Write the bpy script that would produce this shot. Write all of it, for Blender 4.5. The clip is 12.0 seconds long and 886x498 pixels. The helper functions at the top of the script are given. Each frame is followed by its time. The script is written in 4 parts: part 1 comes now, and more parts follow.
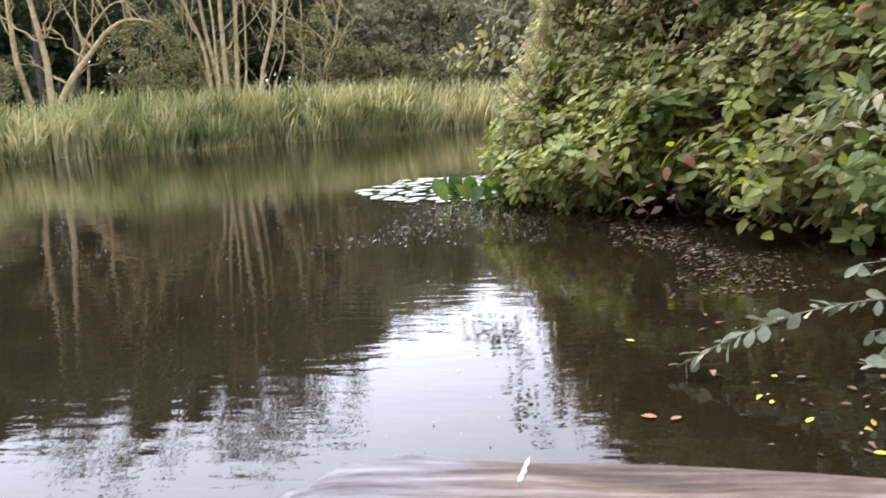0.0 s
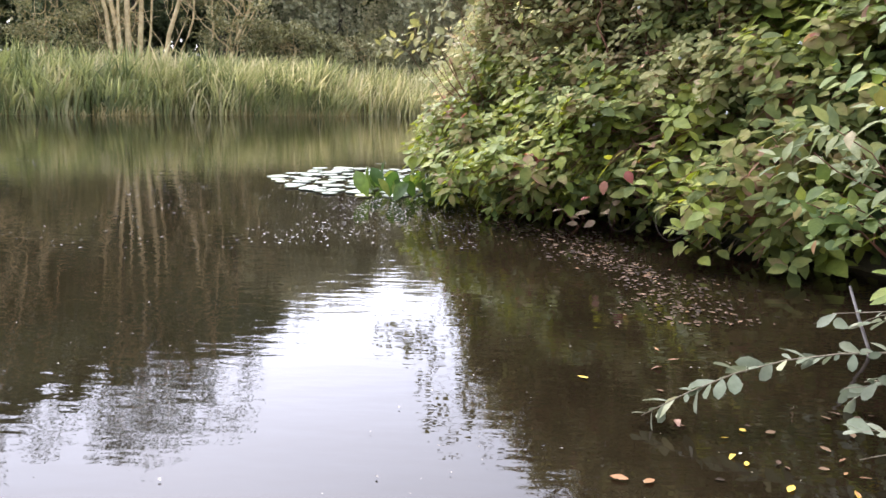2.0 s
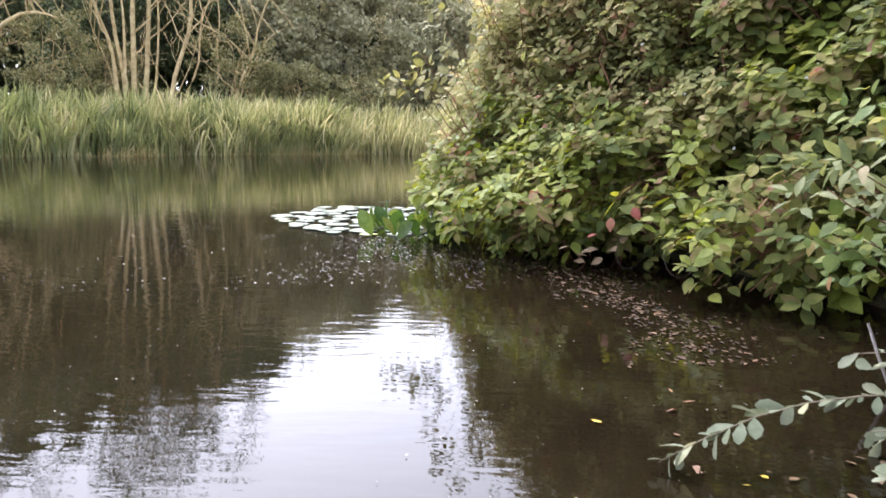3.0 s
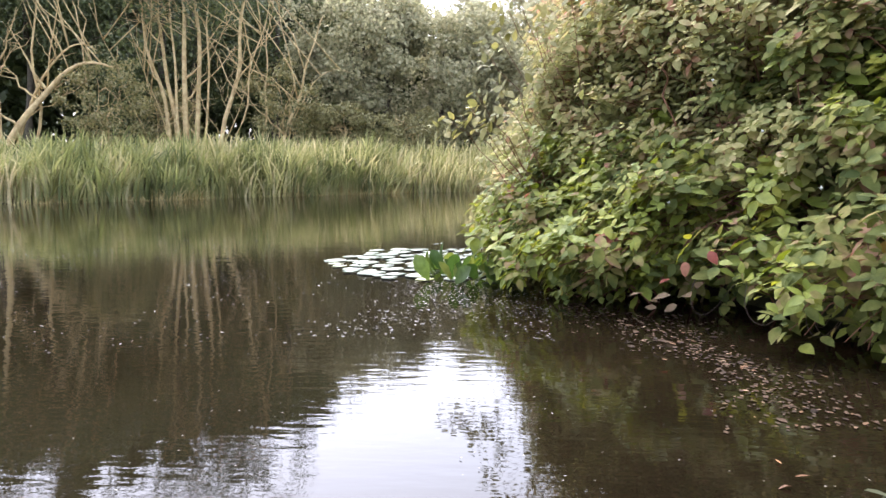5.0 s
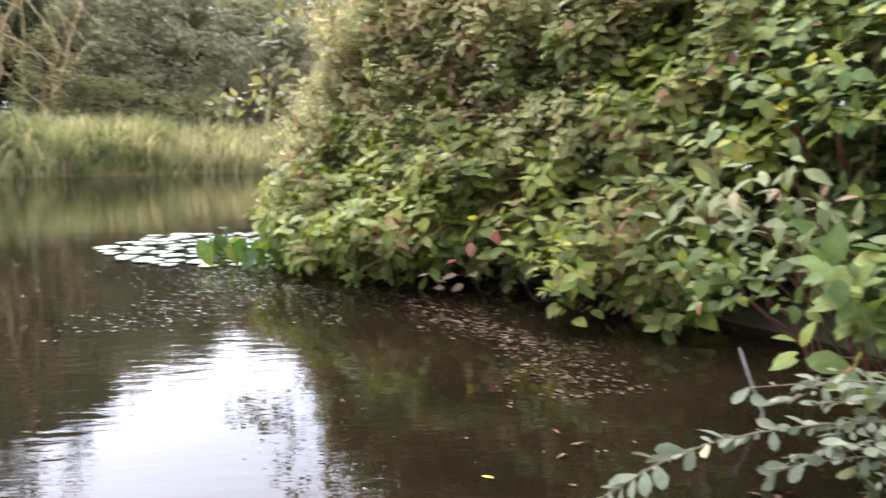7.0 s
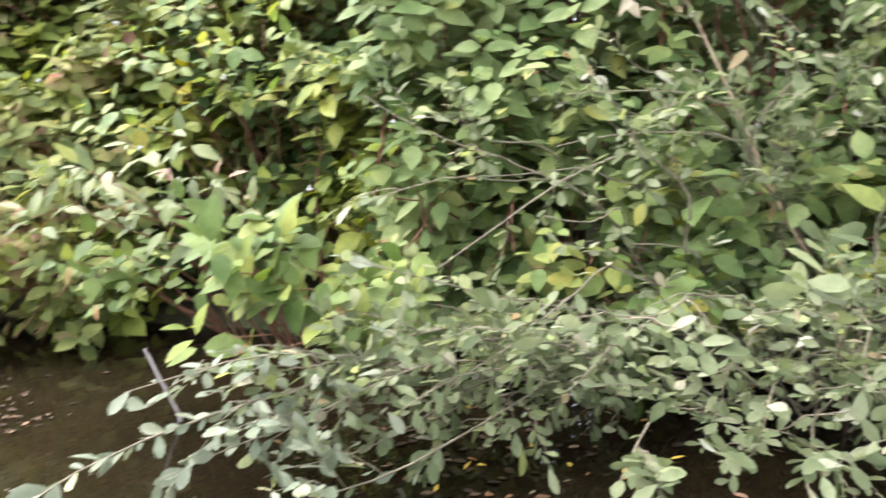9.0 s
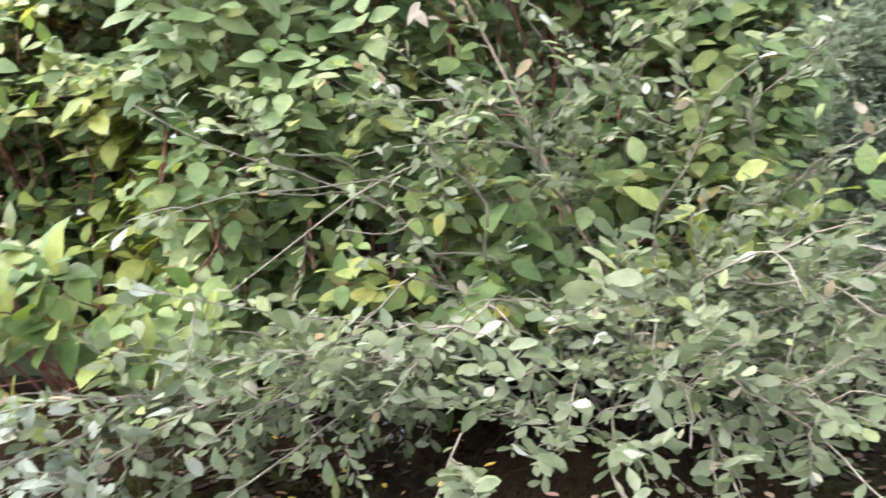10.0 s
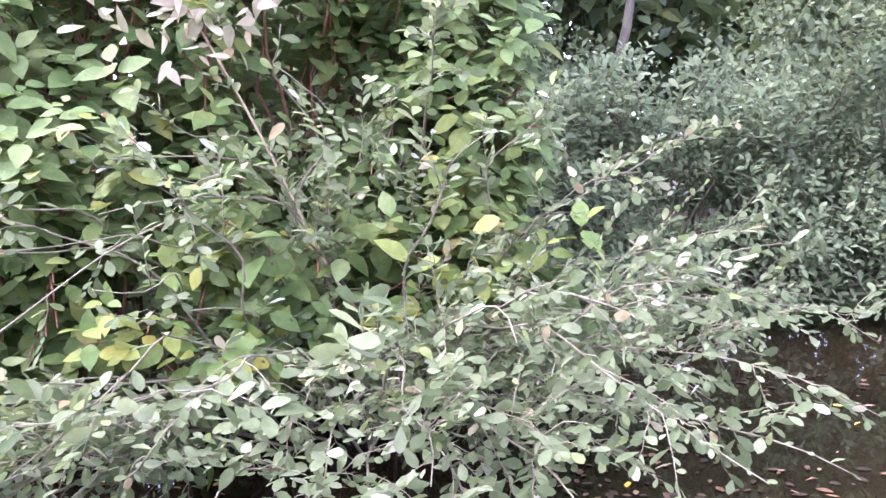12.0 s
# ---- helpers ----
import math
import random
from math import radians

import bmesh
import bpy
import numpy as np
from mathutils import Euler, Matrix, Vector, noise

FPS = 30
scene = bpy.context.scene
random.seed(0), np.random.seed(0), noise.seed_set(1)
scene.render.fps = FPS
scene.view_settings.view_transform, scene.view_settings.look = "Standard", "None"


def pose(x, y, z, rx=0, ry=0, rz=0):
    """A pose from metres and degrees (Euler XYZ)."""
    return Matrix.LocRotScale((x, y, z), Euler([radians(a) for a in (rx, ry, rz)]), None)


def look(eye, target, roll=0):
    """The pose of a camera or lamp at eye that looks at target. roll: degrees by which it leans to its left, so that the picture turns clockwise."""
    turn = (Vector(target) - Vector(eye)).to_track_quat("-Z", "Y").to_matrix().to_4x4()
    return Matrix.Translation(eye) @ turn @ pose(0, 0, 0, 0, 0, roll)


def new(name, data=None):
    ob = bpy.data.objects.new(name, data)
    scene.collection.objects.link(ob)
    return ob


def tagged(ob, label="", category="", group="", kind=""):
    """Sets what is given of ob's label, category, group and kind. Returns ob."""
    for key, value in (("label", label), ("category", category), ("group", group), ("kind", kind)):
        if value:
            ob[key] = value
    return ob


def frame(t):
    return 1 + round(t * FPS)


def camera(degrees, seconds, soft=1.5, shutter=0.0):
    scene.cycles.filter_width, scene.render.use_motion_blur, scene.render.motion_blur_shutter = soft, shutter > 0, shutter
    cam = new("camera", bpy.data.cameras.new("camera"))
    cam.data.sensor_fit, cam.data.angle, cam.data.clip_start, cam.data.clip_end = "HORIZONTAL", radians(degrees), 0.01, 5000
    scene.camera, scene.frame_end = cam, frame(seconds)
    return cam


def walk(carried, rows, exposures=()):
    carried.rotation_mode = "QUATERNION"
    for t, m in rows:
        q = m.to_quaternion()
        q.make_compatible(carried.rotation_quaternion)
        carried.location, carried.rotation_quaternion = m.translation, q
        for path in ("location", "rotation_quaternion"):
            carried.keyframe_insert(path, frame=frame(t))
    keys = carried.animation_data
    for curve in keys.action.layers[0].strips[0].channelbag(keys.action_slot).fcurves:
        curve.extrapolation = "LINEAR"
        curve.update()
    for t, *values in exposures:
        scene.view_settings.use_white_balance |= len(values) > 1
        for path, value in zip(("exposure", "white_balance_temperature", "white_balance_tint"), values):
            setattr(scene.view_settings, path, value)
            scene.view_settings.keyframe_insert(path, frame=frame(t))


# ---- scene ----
cam = camera(60.0, 12.0, soft=1.5, shutter=0.5)
PATH = [
    (0, (0.355, 0.084, 0.742), (0.048, 2.025, 0.367), -3.6),
    (0.5, (0.339, 0.1, 0.777), (0.116, 2.058, 0.432), -2.6),
    (1, (0.25, 0.225, 0.772), (0.104, 2.183, 0.392), 0.2),
    (1.5, (0.208, 0.304, 0.75), (0.107, 2.256, 0.326), 1.2),
    (2, (0.202, 0.328, 0.783), (0.151, 2.285, 0.37), 1.5),
    (2.5, (0.223, 0.366, 0.764), (0.183, 2.328, 0.379), 1.2),
    (3, (0.193, 0.377, 0.783), (0.129, 2.35, 0.465), 0.9),
    (3.5, (0.168, 0.409, 0.799), (0.088, 2.388, 0.518), 0.2),
    (3.7, (0.16, 0.413, 0.803), (0.073, 2.393, 0.536), -0.1),
    (5.3, (0.081, 0.543, 0.832), (-0.106, 2.521, 0.603), -0.5),
    (5.5, (0.079, 0.543, 0.833), (-0.094, 2.521, 0.59), -0.7),
    (6, (0.091, 0.581, 0.825), (0.0, 2.556, 0.521), -1.3),
    (6.5, (0.091, 0.577, 0.826), (0.176, 2.556, 0.55), 0.0),
    (6.7, (0.095, 0.582, 0.829), (0.284, 2.555, 0.56), 0.1),
    (8.3, (0.327, 0.714, 0.735), (1.445, 2.335, 0.380), 1.7),
    (8.5, (0.370, 0.714, 0.729), (1.610, 2.249, 0.399), 0.6),
    (9, (0.462, 0.722, 0.718), (1.930, 2.057, 0.463), -1.5),
    (9.5, (0.498, 0.744, 0.711), (2.138, 1.858, 0.447), -2.4),
    (10, (0.518, 0.756, 0.700), (2.284, 1.675, 0.475), -3.0),
    (10.5, (0.514, 0.769, 0.715), (2.364, 1.483, 0.474), -4.0),
    (11, (0.518, 0.752, 0.718), (2.430, 1.319, 0.450), -3.7),
    (11.5, (0.490, 0.715, 0.740), (2.458, 1.116, 0.553), -2.2),
    (12, (0.450, 0.695, 0.760), (2.410, 1.051, 0.585), -2.4),
]
walk(cam, [(t, look(eye, target, roll)) for t, eye, target, roll in PATH], [(0, 1.98, 5900, 19), (0.5, 1.98, 5900, 19), (1, 2.14, 5900, 19), (1.5, 2.2, 5900, 19), (6.7, 2.2, 5900, 18), (8.3, 2.95, 6200, 14), (10, 3.05, 5600, 21), (12, 3.45, 5250, 36)])

# ---- world and light: a white overcast sky and a weak, wide sun ----
SUN_HEIGHT, SUN_TURN = 57.0, 338.0  # degrees; the turn is a compass bearing from +y
world = bpy.data.worlds.new("world")
scene.world = world
world.use_nodes = True
wn, wl = world.node_tree.nodes, world.node_tree.links
sky = wn.new("ShaderNodeTexSky")
sky.sky_type = "NISHITA"
sky.sun_disc = False
sky.sun_elevation, sky.sun_rotation = radians(SUN_HEIGHT), radians(SUN_TURN)
sky.air_density, sky.dust_density, sky.ozone_density = 1.0, 4.0, 1.0
pale = wn.new("ShaderNodeHueSaturation")
pale.inputs["Saturation"].default_value = 0.30
wl.new(sky.outputs[0], pale.inputs["Color"])
back = wn["Background"]
back.inputs["Strength"].default_value = 0.22
wl.new(pale.outputs[0], back.inputs["Color"])
sun_data = bpy.data.lights.new("sun", "SUN")
sun_data.energy, sun_data.angle, sun_data.color = 0.26, radians(35), (1.0, 0.93, 0.82)
sun = new("sun", sun_data)
a, e = radians(SUN_TURN), radians(SUN_HEIGHT)
sun.matrix_world = look((0, 0, 30), (-math.sin(a) * math.cos(e), -math.cos(a) * math.cos(e), 30 - math.sin(e)))


# ---- materials ----
def shader(name, rough=0.6, spec=0.4):
    m = bpy.data.materials.new(name)
    m.use_nodes = True
    n, l = m.node_tree.nodes, m.node_tree.links
    b = n["Principled BSDF"]
    b.inputs["Roughness"].default_value = rough
    b.inputs["Specular IOR Level"].default_value = spec
    return m, n, l, b


def ramp(n, stops):
    r = n.new("ShaderNodeValToRGB")
    el = r.color_ramp.elements
    while len(el) < len(stops):
        el.new(0.5)
    for e_, (p, c) in zip(el, stops):
        e_.position, e_.color = p, (*c, 1)
    return r


def noise_node(n, l, scale, detail=4, vec=None, rough=0.6):
    t = n.new("ShaderNodeTexNoise")
    t.inputs["Scale"].default_value, t.inputs["Detail"].default_value = scale, detail
    t.inputs["Roughness"].default_value = rough
    if vec is not None:
        l.new(vec, t.inputs["Vector"])
    return t


def leaf_material(name, stops, rough=0.45, thin=0.3, veins=0.0, spec=0.4, single=False, shoot=0.0):
    """Leaf with a colour of its own for every island (or object) and, with shoot, for every patch of shoots, blotches, veins and some light let through."""
    m, n, l, b = shader(name, rough, spec)
    if single:
        rnd = n.new("ShaderNodeObjectInfo").outputs["Random"]
    else:
        rnd = n.new("ShaderNodeNewGeometry").outputs["Random Per Island"]
    r = ramp(n, stops)
    geo = n.new("ShaderNodeNewGeometry")
    if shoot:
        cell = noise_node(n, l, shoot, 1, geo.outputs["Position"])
        wide = n.new("ShaderNodeMapRange")
        wide.inputs["From Min"].default_value, wide.inputs["From Max"].default_value = 0.34, 0.66
        l.new(cell.outputs[0], wide.inputs["Value"])
        both = n.new("ShaderNodeMix")
        both.inputs[0].default_value = 0.45
        l.new(wide.outputs[0], both.inputs[2])
        l.new(rnd, both.inputs[3])
        rnd = both.outputs[0]
    l.new(rnd, r.inputs[0])
    blot = noise_node(n, l, 28.0, 3, geo.outputs["Position"])
    mul = n.new("ShaderNodeMix")
    mul.data_type, mul.blend_type = "RGBA", "MULTIPLY"
    mul.inputs[0].default_value = 1.0
    shade = ramp(n, [(0.3, (0.72, 0.74, 0.66)), (0.7, (1.15, 1.12, 1.1))])
    l.new(blot.outputs[0], shade.inputs[0])
    l.new(r.outputs[0], mul.inputs[6])
    l.new(shade.outputs[0], mul.inputs[7])
    col = mul.outputs[2]
    if veins:
        uv = n.new("ShaderNodeUVMap")
        w = n.new("ShaderNodeTexWave")
        w.bands_direction = "X"
        w.inputs["Scale"].default_value, w.inputs["Distortion"].default_value = 2.2, 0.0
        sep = n.new("ShaderNodeSeparateXYZ")
        l.new(uv.outputs[0], sep.inputs[0])
        ab = n.new("ShaderNodeMath")
        ab.operation = "ABSOLUTE"
        l.new(sep.outputs[1], ab.inputs[0])
        sh = n.new("ShaderNodeMath")
        sh.operation = "MULTIPLY_ADD"
        sh.inputs[1].default_value = -0.9
        l.new(ab.outputs[0], sh.inputs[0])
        l.new(sep.outputs[0], sh.inputs[2])
        com = n.new("ShaderNodeCombineXYZ")
        l.new(sh.outputs[0], com.inputs[0])
        l.new(com.outputs[0], w.inputs["Vector"])
        bump = n.new("ShaderNodeBump")
        bump.inputs["Strength"].default_value, bump.inputs["Distance"].default_value = veins, 0.004
        l.new(w.outputs[0], bump.inputs["Height"])
        l.new(bump.outputs[0], b.inputs["Normal"])
    l.new(col, b.inputs["Base Color"])
    tr = n.new("ShaderNodeBsdfTranslucent")
    hs = n.new("ShaderNodeHueSaturation")
    hs.inputs["Hue"].default_value, hs.inputs["Saturation"].default_value, hs.inputs["Value"].default_value = 0.49, 1.15, 1.3
    l.new(col, hs.inputs["Color"])
    l.new(hs.outputs[0], tr.inputs[0])
    mix = n.new("ShaderNodeMixShader")
    mix.inputs[0].default_value = thin
    l.new(b.outputs[0], mix.inputs[1])
    l.new(tr.outputs[0], mix.inputs[2])
    l.new(mix.outputs[0], n["Material Output"].inputs[0])
    return m


def bark_material(name, dark, light, scale=9.0, patch=None):
    m, n, l, b = shader(name, 0.85, 0.25)
    geo = n.new("ShaderNodeNewGeometry")
    t = noise_node(n, l, scale, 6, geo.outputs["Position"], 0.7)
    stops = [(0.3, dark), (0.62, light)]
    if patch:
        stops.append((0.75, patch))
    r = ramp(n, stops)
    l.new(t.outputs[0], r.inputs[0])
    l.new(r.outputs[0], b.inputs["Base Color"])
    bump = n.new("ShaderNodeBump")
    bump.inputs["Strength"].default_value, bump.inputs["Distance"].default_value = 0.7, 0.1 / scale
    l.new(t.outputs[0], bump.inputs["Height"])
    l.new(bump.outputs[0], b.inputs["Normal"])
    return m


DOGWOOD_STOPS = [(0.0, (0.05, 0.07, 0.023)), (0.22, (0.09, 0.112, 0.035)), (0.42, (0.13, 0.15, 0.045)), (0.6, (0.185, 0.19, 0.058)), (0.74, (0.215, 0.19, 0.073)), (0.84, (0.225, 0.168, 0.088)), (0.92, (0.235, 0.14, 0.09)), (0.97, (0.25, 0.085, 0.06)), (1.0, (0.36, 0.28, 0.07))]
dogwood_leaf = leaf_material("dogwood_leaf", DOGWOOD_STOPS, 0.65, 0.42, 0.16, 0.08, shoot=5.0)
dogwood_leaf_single = leaf_material("dogwood_leaf_single", DOGWOOD_STOPS, 0.65, 0.42, 0.16, 0.08, single=True, shoot=5.0)
GREEN_STOPS = [(0.0, (0.03, 0.052, 0.016)), (0.3, (0.054, 0.082, 0.024)), (0.55, (0.088, 0.118, 0.034)), (0.78, (0.135, 0.155, 0.046)), (0.9, (0.17, 0.165, 0.055)), (0.96, (0.21, 0.145, 0.075)), (1.0, (0.36, 0.29, 0.06))]
green_dogwood = leaf_material("green_dogwood_leaf", GREEN_STOPS, 0.65, 0.42, 0.16, 0.1, shoot=5.0)
green_dogwood_single = leaf_material("green_dogwood_leaf_single", GREEN_STOPS, 0.65, 0.42, 0.16, 0.1, single=True, shoot=5.0)
lime_leaf = leaf_material("lime_leaf", [(0.0, (0.11, 0.15, 0.028)), (0.5, (0.18, 0.215, 0.038)), (1.0, (0.31, 0.31, 0.06))], 0.55, 0.38, 0.16, 0.22, shoot=4.0)
fresh_leaf = leaf_material("fresh_green_leaf", [(0.0, (0.08, 0.125, 0.034)), (0.5, (0.128, 0.17, 0.06)), (0.9, (0.205, 0.235, 0.092)), (1.0, (0.34, 0.32, 0.08))], 0.6, 0.4, 0.16, 0.15, shoot=4.0)
pale_leaf = leaf_material("pale_leaf", [(0.0, (0.065, 0.105, 0.026)), (0.6, (0.12, 0.16, 0.038)), (0.985, (0.20, 0.22, 0.05)), (1.0, (0.27, 0.105, 0.075))], 0.6, 0.38, 0.12, 0.18, single=True)
yellowing_leaf = leaf_material("yellowing_leaf", [(0.0, (0.10, 0.15, 0.04)), (0.5, (0.145, 0.185, 0.05)), (0.9, (0.22, 0.24, 0.06)), (1.0, (0.34, 0.30, 0.06))], 0.6, 0.38, 0.12, 0.2, single=True)
silver_leaf = leaf_material("silver_leaf", [(0.0, (0.095, 0.12, 0.042)), (0.6, (0.135, 0.16, 0.058)), (0.95, (0.18, 0.195, 0.08)), (1.0, (0.23, 0.10, 0.07))], 0.6, 0.36, 0.12, 0.25, single=True)
red_leaf = leaf_material("red_leaf", [(0.0, (0.13, 0.032, 0.022)), (0.6, (0.19, 0.055, 0.036)), (1.0, (0.21, 0.10, 0.055))], 0.6, 0.35, 0.12, 0.2, single=True)
pink_leaf = leaf_material("pink_leaf", [(0.0, (0.13, 0.092, 0.052)), (1.0, (0.19, 0.135, 0.085))], 0.6, 0.35, 0.12, 0.2, single=True)
olive_shoot = leaf_material("olive_shoot_leaf", [(0.0, (0.15, 0.15, 0.055)), (0.6, (0.24, 0.23, 0.09)), (1.0, (0.32, 0.29, 0.13))], 0.6, 0.4, 0.12, 0.2, single=True)
gold_leaf = leaf_material("gold_leaf", [(0.0, (0.48, 0.42, 0.05)), (1.0, (0.58, 0.50, 0.07))], 0.5, 0.35, 0.12, single=True)
berry_mat = leaf_material("white_berries", [(0.0, (0.42, 0.42, 0.38)), (1.0, (0.6, 0.6, 0.56))], 0.45, 0.15)
bare_mat = bark_material("bare_stem_bark", (0.03, 0.022, 0.015), (0.085, 0.062, 0.045), 30.0)
stick_mat = bark_material("dead_wood", (0.14, 0.12, 0.10), (0.28, 0.25, 0.22), 30.0)
SALLOW_STOPS = [(0.0, (0.078, 0.098, 0.047)), (0.35, (0.119, 0.141, 0.07)), (0.68, (0.156, 0.177, 0.096)), (0.9, (0.20, 0.22, 0.13)), (0.93, (0.22, 0.25, 0.09)), (0.96, (0.33, 0.34, 0.26)), (1.0, (0.26, 0.20, 0.11))]
sallow_leaf = leaf_material("sallow_leaf", SALLOW_STOPS, 0.75, 0.5, 0.05, 0.1)
sallow_leaf_single = leaf_material("sallow_leaf_single", [(0.0, (0.09, 0.108, 0.066)), (0.5, (0.135, 0.152, 0.098)), (0.93, (0.185, 0.20, 0.14)), (1.0, (0.28, 0.27, 0.15))], 0.65, 0.3, 0.05, 0.2, single=True)
cream_leaf = leaf_material("cream_young_leaf", [(0.0, (0.19, 0.18, 0.11)), (0.6, (0.26, 0.24, 0.16)), (1.0, (0.31, 0.26, 0.19))], 0.7, 0.4, 0.05, 0.15, single=True)
russet_leaf = leaf_material("russet_leaf", [(0.0, (0.18, 0.195, 0.09)), (0.5, (0.31, 0.295, 0.145)), (0.8, (0.38, 0.30, 0.18)), (1.0, (0.37, 0.22, 0.15))], 0.65, 0.44, 0.0, 0.1, shoot=4.0)
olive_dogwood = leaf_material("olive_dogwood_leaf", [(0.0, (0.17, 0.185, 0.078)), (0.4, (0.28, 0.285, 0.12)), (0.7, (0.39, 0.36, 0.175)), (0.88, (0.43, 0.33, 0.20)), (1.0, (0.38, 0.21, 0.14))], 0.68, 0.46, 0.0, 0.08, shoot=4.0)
# Willow leaves kept paler than life: far haze is put into their colour.
grey_willow_leaf = leaf_material("grey_willow_leaf", [(0.0, (0.25, 0.25, 0.15)), (0.6, (0.41, 0.40, 0.25)), (1.0, (0.54, 0.51, 0.34))], 0.65, 0.45)
alder_leaf = leaf_material("alder_leaf", [(0.0, (0.05, 0.07, 0.03)), (0.6, (0.095, 0.12, 0.05)), (1.0, (0.16, 0.18, 0.08))], 0.5, 0.3)
olive_leaf = leaf_material("olive_leaf", [(0.0, (0.14, 0.14, 0.06)), (0.6, (0.24, 0.23, 0.10)), (1.0, (0.36, 0.32, 0.16))], 0.55, 0.25)
dusky_leaf = leaf_material("dusky_sallow_leaf", [(0.0, (0.07, 0.09, 0.05)), (0.6, (0.135, 0.162, 0.088)), (1.0, (0.21, 0.235, 0.14))], 0.7, 0.48, 0.0, 0.15)
reed_leaf = leaf_material("reed_leaf", [(0.0, (0.06, 0.08, 0.028)), (0.35, (0.18, 0.205, 0.082)), (0.65, (0.34, 0.345, 0.155)), (0.85, (0.47, 0.43, 0.24)), (1.0, (0.62, 0.54, 0.33))], 0.5, 0.42, shoot=0.9)
sedge_leaf = leaf_material("sedge_leaf", [(0.0, (0.17, 0.18, 0.07)), (0.5, (0.38, 0.38, 0.17)), (1.0, (0.62, 0.55, 0.33))], 0.5, 0.42)
straw = leaf_material("straw", [(0.0, (0.26, 0.22, 0.09)), (0.6, (0.45, 0.38, 0.18)), (1.0, (0.62, 0.54, 0.30))], 0.6, 0.4)
bark_pale = bark_material("pale_alder_bark", (0.27, 0.19, 0.085), (0.56, 0.44, 0.23), 6.0, (0.44, 0.42, 0.23))
bark_dark = bark_material("dark_bark", (0.035, 0.028, 0.02), (0.10, 0.085, 0.06), 8.0)
twig_brown = bark_material("brown_twig_bark", (0.075, 0.06, 0.035), (0.17, 0.145, 0.095), 40.0)
twig_tan = bark_material("tan_twig_bark", (0.19, 0.125, 0.075), (0.38, 0.28, 0.18), 40.0)
twig_red = bark_material("red_brown_twig_bark", (0.09, 0.035, 0.02), (0.20, 0.10, 0.055), 40.0)


def water_material():
    m, n, l, b = shader("pond_water", 0.02, 0.5)
    b.inputs["IOR"].default_value = 1.333
    geo = n.new("ShaderNodeNewGeometry")
    t = noise_node(n, l, 0.8, 4, geo.outputs["Position"])
    r = ramp(n, [(0.3, (0.005, 0.0036, 0.0018)), (0.7, (0.012, 0.0085, 0.004))])
    l.new(t.outputs[0], r.inputs[0])
    l.new(r.outputs[0], b.inputs["Base Color"])
    stretch = n.new("ShaderNodeMapping")
    stretch.inputs["Scale"].default_value = (0.5, 1.5, 1.0)
    l.new(geo.outputs["Position"], stretch.inputs[0])
    fine = noise_node(n, l, 13.0, 2, stretch.outputs[0], 0.5)
    broad = noise_node(n, l, 2.6, 2, stretch.outputs[0], 0.5)
    b1 = n.new("ShaderNodeBump")
    b1.inputs["Strength"].default_value, b1.inputs["Distance"].default_value = 1.0, 0.0009
    l.new(fine.outputs[0], b1.inputs["Height"])
    b2 = n.new("ShaderNodeBump")
    b2.inputs["Strength"].default_value, b2.inputs["Distance"].default_value = 1.0, 0.0014
    l.new(broad.outputs[0], b2.inputs["Height"])
    l.new(b1.outputs[0], b2.inputs["Normal"])
    l.new(b2.outputs[0], b.inputs["Normal"])
    return m


def soil_material():
    m, n, l, b = shader("bank_soil", 0.95, 0.2)
    geo = n.new("ShaderNodeNewGeometry")
    t = noise_node(n, l, 5.0, 8, geo.outputs["Position"], 0.7)
    g = noise_node(n, l, 0.35, 3, geo.outputs["Position"])
    r = ramp(n, [(0.35, (0.022, 0.016, 0.010)), (0.65, (0.06, 0.045, 0.025))])
    l.new(t.outputs[0], r.inputs[0])
    r2 = ramp(n, [(0.35, (0.04, 0.06, 0.018)), (0.65, (0.09, 0.11, 0.04))])
    l.new(t.outputs[0], r2.inputs[0])
    mask = ramp(n, [(0.42, (0, 0, 0)), (0.58, (1, 1, 1))])
    l.new(g.outputs[0], mask.inputs[0])
    mix = n.new("ShaderNodeMix")
    mix.data_type = "RGBA"
    l.new(mask.outputs[0], mix.inputs[0])
    l.new(r.outputs[0], mix.inputs[6])
    l.new(r2.outputs[0], mix.inputs[7])
    l.new(mix.outputs[2], b.inputs["Base Color"])
    bump = n.new("ShaderNodeBump")
    bump.inputs["Distance"].default_value = 0.05
    l.new(t.outputs[0], bump.inputs["Height"])
    l.new(bump.outputs[0], b.inputs["Normal"])
    return m


water_mat, soil_mat = water_material(), soil_material()
pad_mat = leaf_material("lily_pad", [(0.0, (0.11, 0.14, 0.09)), (0.7, (0.19, 0.225, 0.16)), (0.93, (0.27, 0.30, 0.21)), (1.0, (0.34, 0.34, 0.08))], 0.5, 0.05, 0.0, 0.55, True)
rosette_mat = leaf_material("rosette_leaf", [(0.0, (0.035, 0.07, 0.018)), (0.6, (0.075, 0.12, 0.03)), (1.0, (0.18, 0.20, 0.055))], 0.4, 0.4, 0.1, 0.4, True)
litter_brown = leaf_material("brown_litter", [(0.0, (0.05, 0.032, 0.02)), (0.6, (0.095, 0.062, 0.035)), (0.9, (0.15, 0.098, 0.055)), (1.0, (0.25, 0.18, 0.11))], 0.8, 0.05, spec=0.15)
litter_dark = leaf_material("sodden_litter", [(0.0, (0.02, 0.014, 0.009)), (0.6, (0.05, 0.035, 0.022)), (0.92, (0.085, 0.055, 0.032)), (1.0, (0.12, 0.07, 0.035))], 0.8, 0.05, spec=0.1)
